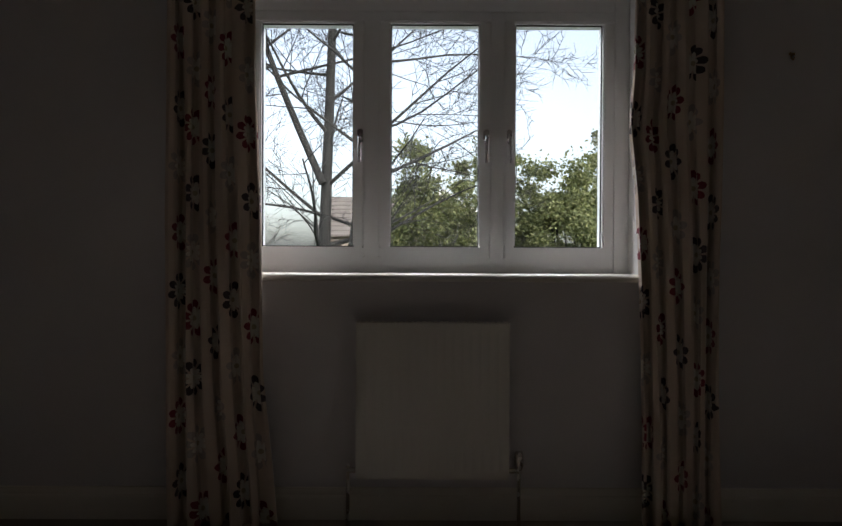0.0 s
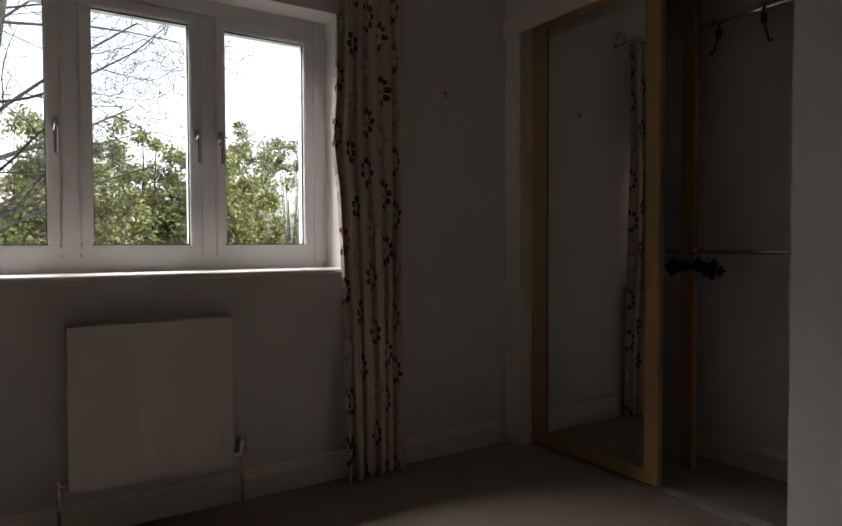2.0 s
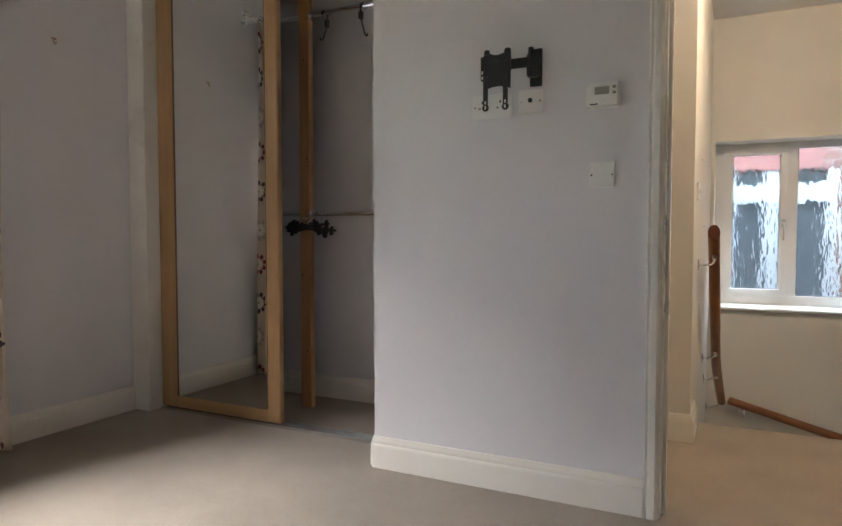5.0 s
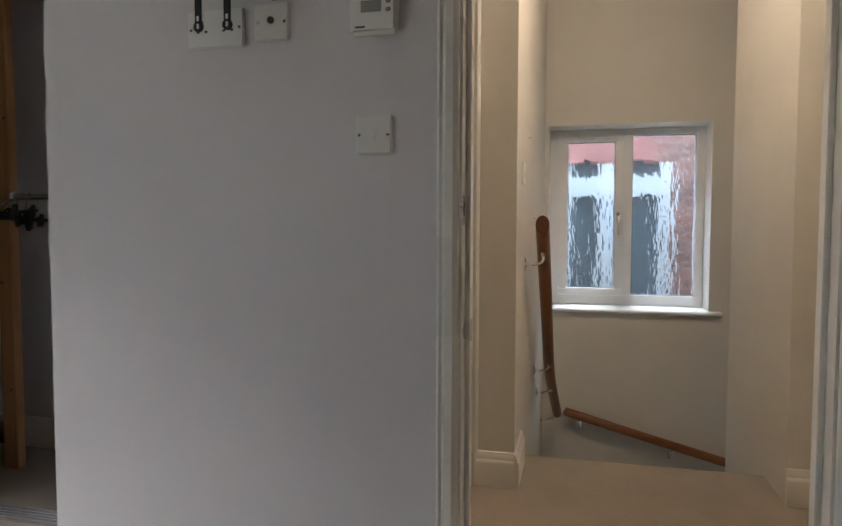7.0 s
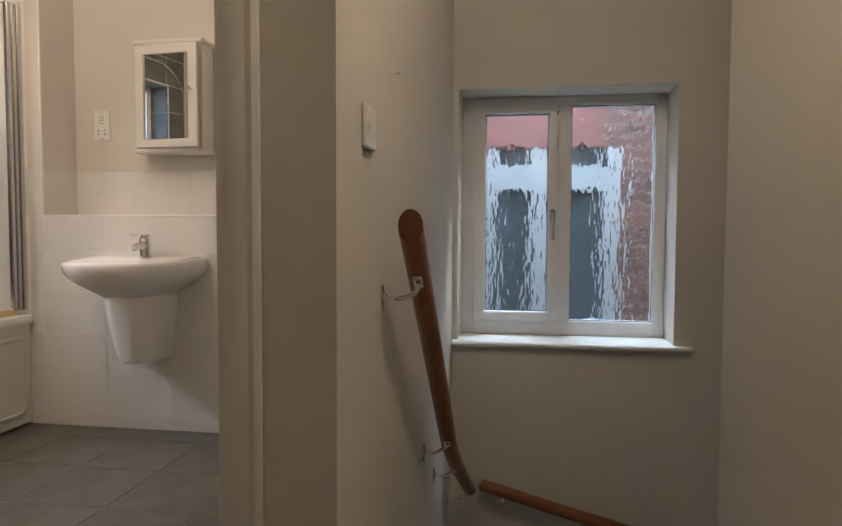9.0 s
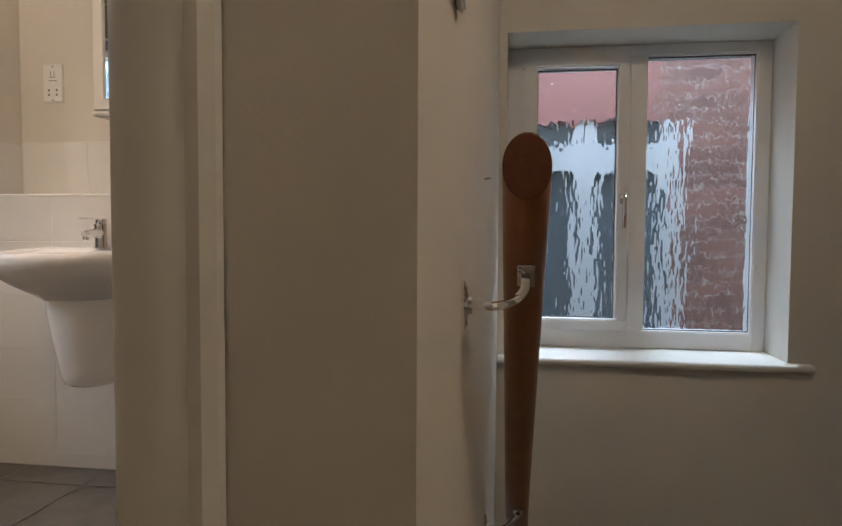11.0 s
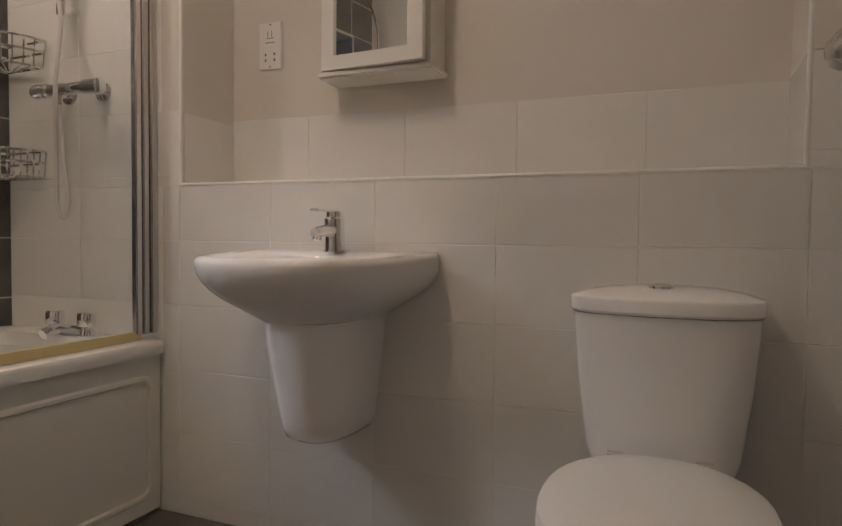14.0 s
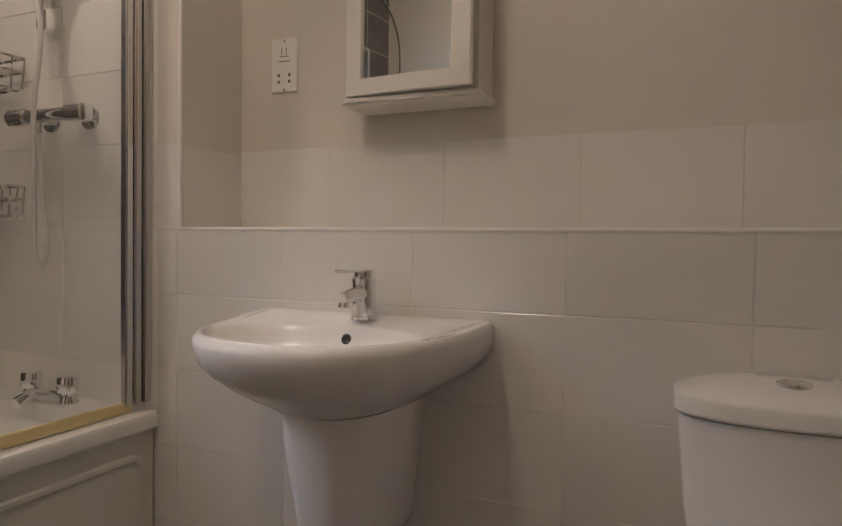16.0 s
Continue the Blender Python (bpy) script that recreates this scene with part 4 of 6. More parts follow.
for y in (-0.56, -1.12):
    zc = float(np.interp(-y, [0.476, 0.9, 1.9], [-0.235, -0.347, -0.603]))
    rail_bracket(hr2, (XW, y, zc - 0.075), (-1, 0, 0), (4.292, y, zc - 0.030), -0.25)

ssw = thing("light_switch", (2.645, YS, 1.10), "white two-gang light switch on the stair wall", "light switch")
part("faceplate", box(2.602, YS - 0.010, 1.098, 2.690, YS - 0.0005, 1.184, 0.003, 3), PLASTIC, ssw)
for x in (2.632, 2.66):
    part("rocker", box(x - 0.007, YS - 0.016, 1.124, x + 0.007, YS - 0.009, 1.152, 0.003), PLASTIC, ssw)
for x, z in ((2.95, 1.32), (3.30, 0.98)):
    nl = thing("wall_nail", (x, YS, z), "small steel nail sticking out of the plaster", "nail", "stair wall nails")
    part("shank", tube([(x, YS, z), (x, YS - 0.012, z + 0.002)], 0.002, 6), STEEL, nl)
part("architrave", architrave(2.51, -1.322, 0, 2.1, -1, -1), GLOSS, thing("door_frame", (2.51, -1.36, 0), "white gloss architrave of another bedroom door", "door frame", "", "structure"))

# ---- bathroom door ----
HINGE, FREE = Vector((2.550, -0.070, 0)), Vector((3.167, 0.074, 0))
dd = (FREE - HINGE).normalized()
DM = Matrix((dd, Vector((-dd.y, dd.x, 0)), Vector((0, 0, 1)))).transposed().to_4x4()
DM.translation = HINGE
DW = (FREE - HINGE).length
bd = thing("bathroom_door", HINGE, "oak boarded bathroom door standing open", "door")


def dbox(x0, y0, z0, x1, y1, z1, bev=0.002, seg=2):
    b = box(x0, y0, z0, x1, y1, z1, bev, seg)
    b.transform(DM)
    return b


ST = 0.10
part("stile", dbox(DW - ST - 0.045, -0.042, 0.008, DW, 0, 2.0, 0.003), OAKDOOR, bd)
part("stile", dbox(0, -0.042, 0.008, ST, 0, 2.0, 0.003), OAKDOOR, bd)
part("top_rail", dbox(ST, -0.042, 1.88, DW - ST - 0.045, 0, 2.0, 0.003), OAKDOOR, bd)
part("bottom_rail", dbox(ST, -0.042, 0.008, DW - ST - 0.045, 0, 0.10, 0.003), OAKDOOR, bd)
nb = 5
bwid = (DW - 2 * ST - 0.045) / nb
for k in range(nb):
    part("board", dbox(ST + k * bwid, -0.036, 0.10, ST + (k + 1) * bwid, -0.014, 1.88, 0.004, 1), OAKDOOR, bd)
part("latch_plate", dbox(DW - 0.0005, -0.032, 0.90, DW + 0.001, -0.010, 1.10, 0), STEEL, bd)


def dlathe(prof, x, y, z, n=20):
    b = lathe(prof, pose(x, y, z, -90, 0, 0), n)
    b.transform(DM)
    return b


lx = DW - 0.055
lever = part("lever_handle", join(dlathe([(0, 0), (0.026, 0), (0.026, 0.007), (0.022, 0.010), (0.012, 0.011), (0.012, 0.030), (0, 0.030)], lx, 0, 0.965)), STEEL, bd, "brushed steel lever handle")
b = tube(curve([(lx, 0.020, 0.965), (lx, 0.052, 0.965), (lx - 0.012, 0.064, 0.965), (lx - 0.05, 0.066, 0.967), (lx - 0.100, 0.062, 0.970)], 5), 0.0105, 16)
b.transform(DM)
part("lever", b, STEEL, lever)
turn = part("thumb_turn", join(dlathe([(0, 0), (0.026, 0), (0.026, 0.007), (0.022, 0.010), (0.010, 0.011), (0.009, 0.013), (0, 0.013)], lx, 0, 0.888), dbox(lx - 0.0025, 0.010, 0.880, lx + 0.0025, 0.0145, 0.896, 0.001)), STEEL, bd, "round steel thumb turn")
for z in (0.25, 1.06, 1.75):
    part("hinge", dbox(-0.008, -0.004, z - 0.05, 0.03, 0.002, z + 0.05, 0.001), STEEL, bd)

# ---- basin ----
BCY, BRIM = 1.050, 0.800


def basin_ring(w, d, z, sharp=2.6, back=XL, n=40, cy=BCY):
    """D-shaped outline: straight along the wall, swept to the front."""
    ring = []
    for k in range(n):
        a = math.pi * 2 * k / n
        c, s = math.cos(a), math.sin(a)
        u = math.copysign(abs(s) ** (2 / sharp), s) * w / 2
        if c < 0:
            v = -abs(c) ** (2 / 2.1) * d
        else:
            v = 0.0
            u = math.copysign(1, s) * w / 2 * min(1, abs(s) ** 0.3) if abs(s) > 1e-6 else 0.0
        ring.append(Vector((back - 0.012 + v - (0.0 if c < 0 else -0.010 * min(1.0, c * 3)), cy + u, z)))
    return ring


def shape(outline, k_w, k_d, dx, z):
    """Scales an outline about its wall centre; the back corners stay square and the back ledge stands a little higher."""
    c = Vector((XL - 0.002, BCY, 0))
    hold = max(0.0, min(1.0, (z - 0.738) / 0.035))
    ring = []
    for p in outline:
        q = max(0.0, (c.x - p.x) / 0.415)
        kw = k_w + (1 - k_w) * math.exp(-q * 5) * hold if z < 0.786 else k_w
        up = 0.010 * math.exp(-(3.2 * q) ** 2) if z >= 0.786 else 0.0
        ring.append(Vector((c.x + (p.x - c.x) * k_d + dx, c.y + (p.y - c.y) * kw, z + up)))
    return ring


ol = basin_ring(0.565, 0.415, 0)
bowl = [shape(ol, kw, kd, 0, z) for kw, kd, z in ((0.985, 0.98, 0.8005), (0.996, 0.994, 0.795), (1.0, 1.0, 0.787), (0.992, 0.994, 0.770), (0.96, 0.968, 0.748), (0.89, 0.915, 0.724), (0.79, 0.845, 0.702), (0.67, 0.765, 0.681), (0.55, 0.69, 0.662), (0.46, 0.62, 0.644), (0.415, 0.58, 0.628))]
inner = []
for kw, kd, z in ((0.972, 0.968, 0.8040), (0.95, 0.957, 0.8045)):
    inner.append(shape(ol, kw, kd, 0, z))
well = []
cx, cyw = XL - 0.246, BCY
for rx, ry, z in ((0.145, 0.228, 0.8020), (0.140, 0.222, 0.798), (0.134, 0.213, 0.788), (0.118, 0.188, 0.750), (0.080, 0.130, 0.712), (0.03, 0.04, 0.696)):
    well.append([Vector((cx - rx * math.cos(2 * math.pi * k / 40), cyw + ry * math.sin(2 * math.pi * k / 40), z)) for k in range(40)])
# outline and well start at the wall side and turn the same way
well = [[Vector((2 * cx - p.x, p.y, p.z)) for p in ring] for ring in well]
basin = thing("wash_basin", (XL, BCY, 0.35), "white ceramic wash basin with half pedestal on the wall", "basin")
part("bowl", loft(bowl[::-1] + inner + well, True, True), CERAMIC, basin)
ped = []
for z, w, d in ((0.650, 0.235, 0.275), (0.60, 0.232, 0.272), (0.52, 0.215, 0.258), (0.44, 0.196, 0.240), (0.39, 0.184, 0.228), (0.365, 0.170, 0.215), (0.352, 0.145, 0.190), (0.348, 0.11, 0.15)):
    ped.append([Vector((XL - 0.001 - d * max(0.0, math.sin(math.pi * k / 24)) ** 0.55, BCY - 0.012 - w / 2 * math.copysign(abs(math.cos(math.pi * k / 24)) ** 0.8, math.cos(math.pi * k / 24)), z)) for k in range(25)])
part("half_pedestal", loft(ped), CERAMIC, basin, "tapered ceramic half pedestal")
part("overflow", lathe([(0, 0), (0.011, 0), (0.011, 0.0015), (0.008, 0.002), (0.0075, 0.0005), (0, 0.0005)], pose(XL - 0.118, BCY - 0.004, 0.774, 0, -70, 0), 18), DARK, basin, "dark overflow hole")
part("waste", lathe([(0, 0), (0.022, 0), (0.020, 0.003), (0, 0.004)], pose(cx, BCY, 0.697), 18), CHROME, basin)
tap = thing("basin_tap", (XL - 0.062, BCY - 0.015, 0.811), "chrome single-lever mixer tap on the basin", "tap")
TX, TY, TZ = XL - 0.062, BCY - 0.015, 0.811
part("tap_body", tube([(TX, TY, TZ), (TX, TY, TZ + 0.006), (TX, TY, TZ + 0.008), (TX - 0.002, TY, TZ + 0.06), (TX - 0.004, TY, TZ + 0.086), (TX - 0.004, TY, TZ + 0.090)], 0.02, 18, True, [0.030, 0.030, 0.027, 0.025, 0.027, 0.022]), CHROME, tap)
part("spout", join(tube([(TX - 0.006, TY, TZ + 0.056), (TX - 0.060, TY, TZ + 0.054), (TX - 0.092, TY, TZ + 0.050), (TX - 0.098, TY, TZ + 0.049)], 0.014, 14, True, [0.018, 0.0150, 0.0135, 0.011]),
                   lathe([(0, 0), (0.0115, 0), (0.0115, 0.016), (0.010, 0.020), (0, 0.020)], pose(TX - 0.088, TY, TZ + 0.030, 0, 12, 0), 16)), CHROME, tap)
part("lever", join(box(TX - 0.105, TY - 0.015, TZ + 0.1005, TX + 0.016, TY + 0.015, TZ + 0.1065, 0.0025, 3), tube([(TX - 0.004, TY, TZ + 0.084), (TX - 0.003, TY, TZ + 0.088), (TX - 0.002, TY, TZ + 0.103)], 0.023, 16, True, [0.021, 0.023, 0.022])), CHROME, tap)

# ---- toilet ----
TCY = 0.240
wc = thing("toilet", (3.75, TCY, 0), "white ceramic close-coupled toilet with lid closed", "toilet")


def rounded(w, d, xf, z, p=3.2, n=36, cy=TCY):
    """Rounded outline, xf its front, d its depth to the back."""
    c = xf + d / 2
    return [Vector((c - d / 2 * math.copysign(abs(math.cos(a)) ** (2 / p), math.cos(a)), cy + w / 2 * math.copysign(abs(math.sin(a)) ** (2 / p), math.sin(a)), z)) for a in (2 * math.pi * k / n for k in range(n))]


def bowed(ring, k):
    """Bows the front of an outline forward."""
    return [Vector((p.x - k * max(0, 1 - ((p.y - TCY) / 0.19) ** 2) * (1 if p.x < XL - 0.09 else 0.15), p.y, p.z)) for p in ring]


tank = [bowed(rounded(w, d, XL - 0.004 - d, z, 4.5), 0.030) for z, w, d in ((0.395, 0.285, 0.135), (0.42, 0.300, 0.142), (0.55, 0.335, 0.152), (0.68, 0.356, 0.158), (0.700, 0.358, 0.158))]
part("cistern", loft(tank), CERAMIC, wc)
lid = [bowed(rounded(w, d, XL - 0.003 - d, z, 4.5), 0.032) for z, w, d in ((0.7015, 0.356, 0.158), (0.704, 0.366, 0.164), (0.708, 0.372, 0.167), (0.730, 0.372, 0.167), (0.7345, 0.369, 0.165), (0.737, 0.361, 0.161), (0.7455, 0.300, 0.132), (0.751, 0.215, 0.095), (0.754, 0.120, 0.055))]
cl_ = part("cistern_lid", loft(lid), CERAMIC, wc)
part("flush_button", join(lathe([(0, 0), (0.026, 0), (0.026, 0.006), (0.021, 0.009), (0.019, 0.007), (0, 0.007)], pose(XL - 0.098, TCY + 0.007, 0.7510), 22), box(XL - 0.1175, TCY + 0.0062, 0.758, XL - 0.0785, TCY + 0.0078, 0.7595)), CHROME, cl_, "chrome dual flush button")
pan = [rounded(w, d, xf, z, 2.5) for z, w, d, xf in ((0.0, 0.20, 0.42, 3.62), (0.02, 0.205, 0.43, 3.61), (0.10, 0.19, 0.42, 3.63), (0.20, 0.21, 0.44, 3.60), (0.30, 0.29, 0.50, 3.52), (0.36, 0.345, 0.535, 3.475), (0.395, 0.36, 0.55, 3.460), (0.402, 0.35, 0.545, 3.465))]
part("pan", loft(pan), CERAMIC, wc)
part("seat", loft([rounded(w, d, xf, z, 2.35) for z, w, d, xf in ((0.402, 0.345, 0.435, 3.467), (0.407, 0.357, 0.445, 3.460), (0.416, 0.357, 0.445, 3.460), (0.420, 0.35, 0.44, 3.465))]), PLASTIC, wc, "white plastic seat")
part("lid", loft([rounded(w, d, xf, z, 2.35) for z, w, d, xf in ((0.421, 0.34, 0.43, 3.467), (0.426, 0.355, 0.442, 3.461), (0.434, 0.353, 0.442, 3.462), (0.440, 0.32, 0.415, 3.48), (0.443, 0.20, 0.28, 3.55))]), PLASTIC, wc, "white plastic lid, closed")
for y in (TCY - 0.08, TCY + 0.08):
    part("hinge", tube([(3.905, y - 0.015, 0.428), (3.905, y + 0.015, 0.428)], 0.011, 12), CHROME, wc)

# ---- mirror cabinet ----
cab = thing("mirror_cabinet", (4.30, 1.02, 1.30), "white wooden wall cabinet with mirror door slightly ajar", "cabinet")
CABP = painted("white_cabinet_paint", (0.80, 0.78, 0.72), 0.35, 70, 0.0004, 0.04)
part("body", join(box(4.246, 0.852, 1.325, XU + 0.001, 0.868, 1.815), box(4.246, 1.172, 1.325, XU + 0.001, 1.188, 1.815), box(4.246, 0.868, 1.325, XU + 0.001, 1.172, 1.341),
                  box(4.246, 0.868, 1.799, XU + 0.001, 1.172, 1.815), box(4.34, 0.868, 1.341, XU + 0.001, 1.172, 1.799)), CABP, cab)
part("cornice", box(4.225, 0.838, 1.815, XU + 0.001, 1.200, 1.838, 0.006), CABP, cab)
part("base_moulding", box(4.230, 0.840, 1.306, XU + 0.001, 1.200, 1.325, 0.006), CABP, cab)
ca, cb = Vector((4.250, 1.186, 0)), Vector((4.222, 0.858, 0))
cd = (cb - ca).normalized()
CM = Matrix((cd, Vector((cd.y, -cd.x, 0)), Vector((0, 0, 1)))).transposed().to_4x4()
CM.translation = ca
CW = (cb - ca).length


def cbox(x0, y0, z0, x1, y1, z1, bev=0.002):
    b = box(x0, y0, z0, x1, y1, z1, bev)
    b.transform(CM)
    return b


DZ0, DZ1 = 1.328, 1.812
outer = [(0, DZ0), (CW, DZ0), (CW, DZ1), (0, DZ1)]
inner_ = [(0.042, DZ0 + 0.040), (CW - 0.046, DZ0 + 0.040), (CW - 0.046, DZ1 - 0.042), (0.042, DZ1 - 0.042)]
rings_ = [(outer, 0.0), (outer, 0.0165), ([(u + (0.0015 if u == 0 else -0.0015), v + (0.0015 if v == DZ0 else -0.0015)) for u, v in outer], 0.018), (inner_, 0.018), (inner_, 0.0), (outer, 0.0)]
bm = loft([[CM @ Vector((u, y, v)) for u, v in ring] for ring, y in rings_], False, False)
bmesh.ops.remove_doubles(bm, verts=bm.verts[:], dist=1e-5)
bmesh.ops.recalc_face_normals(bm, faces=bm.faces[:])
cdoor = part("door", bm, CABP, cab)
part("mirror", cbox(0.042, 0.006, DZ0 + 0.040, CW - 0.046, 0.010, DZ1 - 0.042, 0), MIRROR, cdoor, "clear mirror pane")
sgn = -1 if (CM.to_3x3() @ Vector((0, 1, 0))).x > 0 else 1
kb = lathe([(0, 0), (0.006, 0), (0.005, 0.010), (0.010, 0.016), (0.011, 0.022), (0.007, 0.027), (0, 0.028)], pose(CW - 0.028, 0 if sgn < 0 else 0.018, 1.593, 90 * -sgn, 0, 0), 16)
kb.transform(CM)
part("knob", kb, CHROME, cdoor, "small chrome knob")

sh = thing("shaver_socket", (XU, 1.447, 1.385), "white bathroom shaver socket", "socket")
part("faceplate", box(XU - 0.006, 1.404, 1.386, XU + 0.0015, 1.491, 1.536, 0.003, 3), PLASTIC, sh)
for y in (1.428, 1.462):
    for z in (1.412, 1.430):
        part("pin_hole", box(XU - 0.0066, y, z, XU - 0.0055, y + 0.006, z + 0.008), DARK, sh)
part("symbol", join(box(XU - 0.0064, 1.440, 1.490, XU - 0.0055, 1.443, 1.508), box(XU - 0.0064, 1.455, 1.490, XU - 0.0055, 1.458, 1.508), box(XU - 0.0064, 1.434, 1.484, XU - 0.0055, 1.462, 1.487)), LCD, sh)
part("writing", box(XU - 0.0064, 1.430, 1.470, XU - 0.0055, 1.466, 1.473), LCD, sh)
screw(sh, XU - 0.006, 1.447, 1.528, 0.003)
screw(sh, XU - 0.006, 1.447, 1.394, 0.003)

# ---- bath ----
BX0, BX1, BYF, BYB, BZ = 2.436, XL, 1.660, 2.352, 0.533
bath = thing("bathtub", (3.28, 2.0, 0), "white acrylic bath with cream moulded side panel", "bathtub")


def rect_ring(x0, y0, x1, y1, z, r, n=6):
    out = []
    for cx_, cy_, a0 in ((x1 - r, y1 - r, 0), (x0 + r, y1 - r, 90), (x0 + r, y0 + r, 180), (x1 - r, y0 + r, 270)):
        for k in range(n + 1):
            a = radians(a0 + 90 * k / n)
            out.append(Vector((cx_ + r * math.cos(a), cy_ + r * math.sin(a), z)))
    return out


tub = [rect_ring(BX0, BYF, BX1, BYB, z, 0.012) for z in (0.492, 0.497)] + [rect_ring(BX0, BYF - 0.002, BX1, BYB, 0.52, 0.015), rect_ring(BX0, BYF + 0.004, BX1, BYB, 0.530, 0.015), rect_ring(BX0, BYF + 0.012, BX1, BYB, BZ, 0.015)]
tub += [rect_ring(BX0 + 0.07, BYF + 0.065, BX1 - 0.09, BYB - 0.05, z, r) for z, r in ((BZ, 0.10), (BZ - 0.006, 0.10))]
tub += [rect_ring(BX0 + 0.10, BYF + 0.085, BX1 - 0.11, BYB - 0.07, 0.48, 0.11), rect_ring(BX0 + 0.20, BYF + 0.12, BX1 - 0.15, BYB - 0.11, 0.20, 0.12), rect_ring(BX0 + 0.28, BYF + 0.16, BX1 - 0.21, BYB - 0.15, 0.13, 0.10)]
part("tub", loft(tub), ACRYLIC, bath)
PY = BYF + 0.018
part("side_panel", box(BX0 + 0.004, PY, 0.012, BX1 - 0.004, PY + 0.012, 0.492, 0.003), PANEL, bath, "cream moulded bath panel")
emb = [rect_ring(BX0 + 0.05, 0.055, BX1 - 0.035, 0.435, 0, 0.045), rect_ring(BX0 + 0.056, 0.061, BX1 - 0.041, 0.429, 0.006, 0.040), rect_ring(BX0 + 0.066, 0.071, BX1 - 0.051, 0.419, 0.006, 0.032), rect_ring(BX0 + 0.072, 0.077, BX1 - 0.057, 0.413, 0.0, 0.028)]
part("panel_moulding", loft([[Vector((p.x, PY - p.z + 0.0005, p.y)) for p in r] for r in emb], False, False), PANEL, bath)
bt = thing("bath_taps", (XL - 0.05, 2.0, BZ), "chrome bath mixer tap on the bath end", "tap")
part("tap_bar", join(tube([(XL - 0.055, 1.915, BZ + 0.016), (XL - 0.055, 2.085, BZ + 0.016)], 0.015, 14), lathe([(0, 0), (0.026, 0), (0.026, 0.004), (0.020, 0.020), (0, 0.020)], pose(XL - 0.055, 1.930, BZ), 16),
                       lathe([(0, 0), (0.026, 0), (0.026, 0.004), (0.020, 0.020), (0, 0.020)], pose(XL - 0.055, 2.070, BZ), 16)), CHROME, bt)
for y in (1.930, 2.070):
    part("tap_head", lathe([(0, 0.020), (0.015, 0.020), (0.015, 0.026), (0.025, 0.030), (0.027, 0.036), (0.027, 0.066), (0.024, 0.072), (0, 0.073)], pose(XL - 0.055, y, BZ), 18), CHROME, bt)
part("spout", tube(curve([(XL - 0.055, 2.0, BZ + 0.016), (XL - 0.11, 2.0, BZ + 0.024), (XL - 0.150, 2.0, BZ + 0.010)], 5), 0.016, 12), CHROME, bt)
part("overflow_ring", lathe([(0, 0), (0.032, 0), (0.030, 0.006), (0.018, 0.008), (0, 0.004)], pose(XL - 0.112, 2.0, 0.44, 0, -80, 0), 20), CHROME, bath, "chrome overflow ring")

# shower screen
sc = thing("shower_screen", (3.7, 1.70, 0.54), "clear glass bath shower screen with rounded corner and chrome profiles", "shower screen")
SY = 1.705
for x0, x1, y0, y1 in ((4.088, XL - 0.001, SY - 0.018, SY + 0.026), (4.062, 4.086, SY - 0.014, SY + 0.012), (4.036, 4.060, SY - 0.012, SY + 0.010)):
    part("profile", box(x0, y0, 0.552, x1, y1, 1.98, 0.004, 3), ALU, sc, "satin aluminium wall profile")
out = [(4.036, 0.560), (4.036, 1.97)]
out += [(3.48 - 0.22 * math.sin(radians(a)), 1.75 + 0.22 * math.cos(radians(a))) for a in range(0, 91, 9)]
out += [(3.26, 0.560)]
gl_ = part("glass", loft([[Vector((x, y, z)) for x, z in out] for y in (SY - 0.003, SY + 0.003)]), SCREEN_GLASS, sc)
gl_.visible_shadow = False
part("edge_trim", tube([(x, SY, z) for x, z in out[1:]], 0.0045, 8), CHROME, sc)
part("bottom_seal", box(3.26, SY - 0.006, BZ + 0.002, 4.062, SY + 0.006, 0.563, 0.002), YELLOW, sc, "yellowed plastic bottom seal")

# shower valve, riser and hose
VX, VZ = XL - 0.070, 1.300
sv = thing("shower_mixer", (XL, 1.985, VZ), "chrome thermostatic bar shower valve on the tiles", "shower mixer")
part("valve_bar", tube([(VX, 1.842, VZ), (VX, 1.846, VZ), (VX, 1.905, VZ), (VX, 1.908, VZ), (VX, 2.062, VZ), (VX, 2.065, VZ), (VX, 2.124, VZ), (VX, 2.130, VZ)], 0.02, 20, True, [0.018, 0.024, 0.024, 0.019, 0.019, 0.024, 0.024, 0.018]), CHROME, sv)
for y in (1.91, 2.06):
    part("elbow", join(tube([(XL - 0.001, y, VZ), (VX, y, VZ)], 0.014, 12), lathe([(0, 0), (0.032, 0), (0.030, 0.006), (0.016, 0.012), (0, 0.012)], pose(XL - 0.0005, y, VZ, 0, -90, 0), 20)), CHROME, sv)
part("outlet", tube([(VX, 2.02, VZ), (VX, 2.02, VZ - 0.045)], 0.010, 12), CHROME, sv)
rs = thing("shower_riser", (XL - 0.05, 2.02, 1.54), "chrome shower riser rail with handset and hose", "shower")
part("rail", tube([(XL - 0.05, 2.02, 1.545), (XL - 0.05, 2.02, 2.20)], 0.010, 12), CHROME, rs)
for z in (1.56, 2.18):
    part("rail_end", join(tube([(XL - 0.001, 2.02, z), (XL - 0.05, 2.02, z)], 0.013, 12), box(XL - 0.068, 2.002, z - 0.03, XL - 0.034, 2.038, z + 0.03, 0.006)), CHROME, rs)
part("slider", box(XL - 0.082, 1.995, 1.66, XL - 0.030, 2.045, 1.72, 0.008), CHROME, rs)
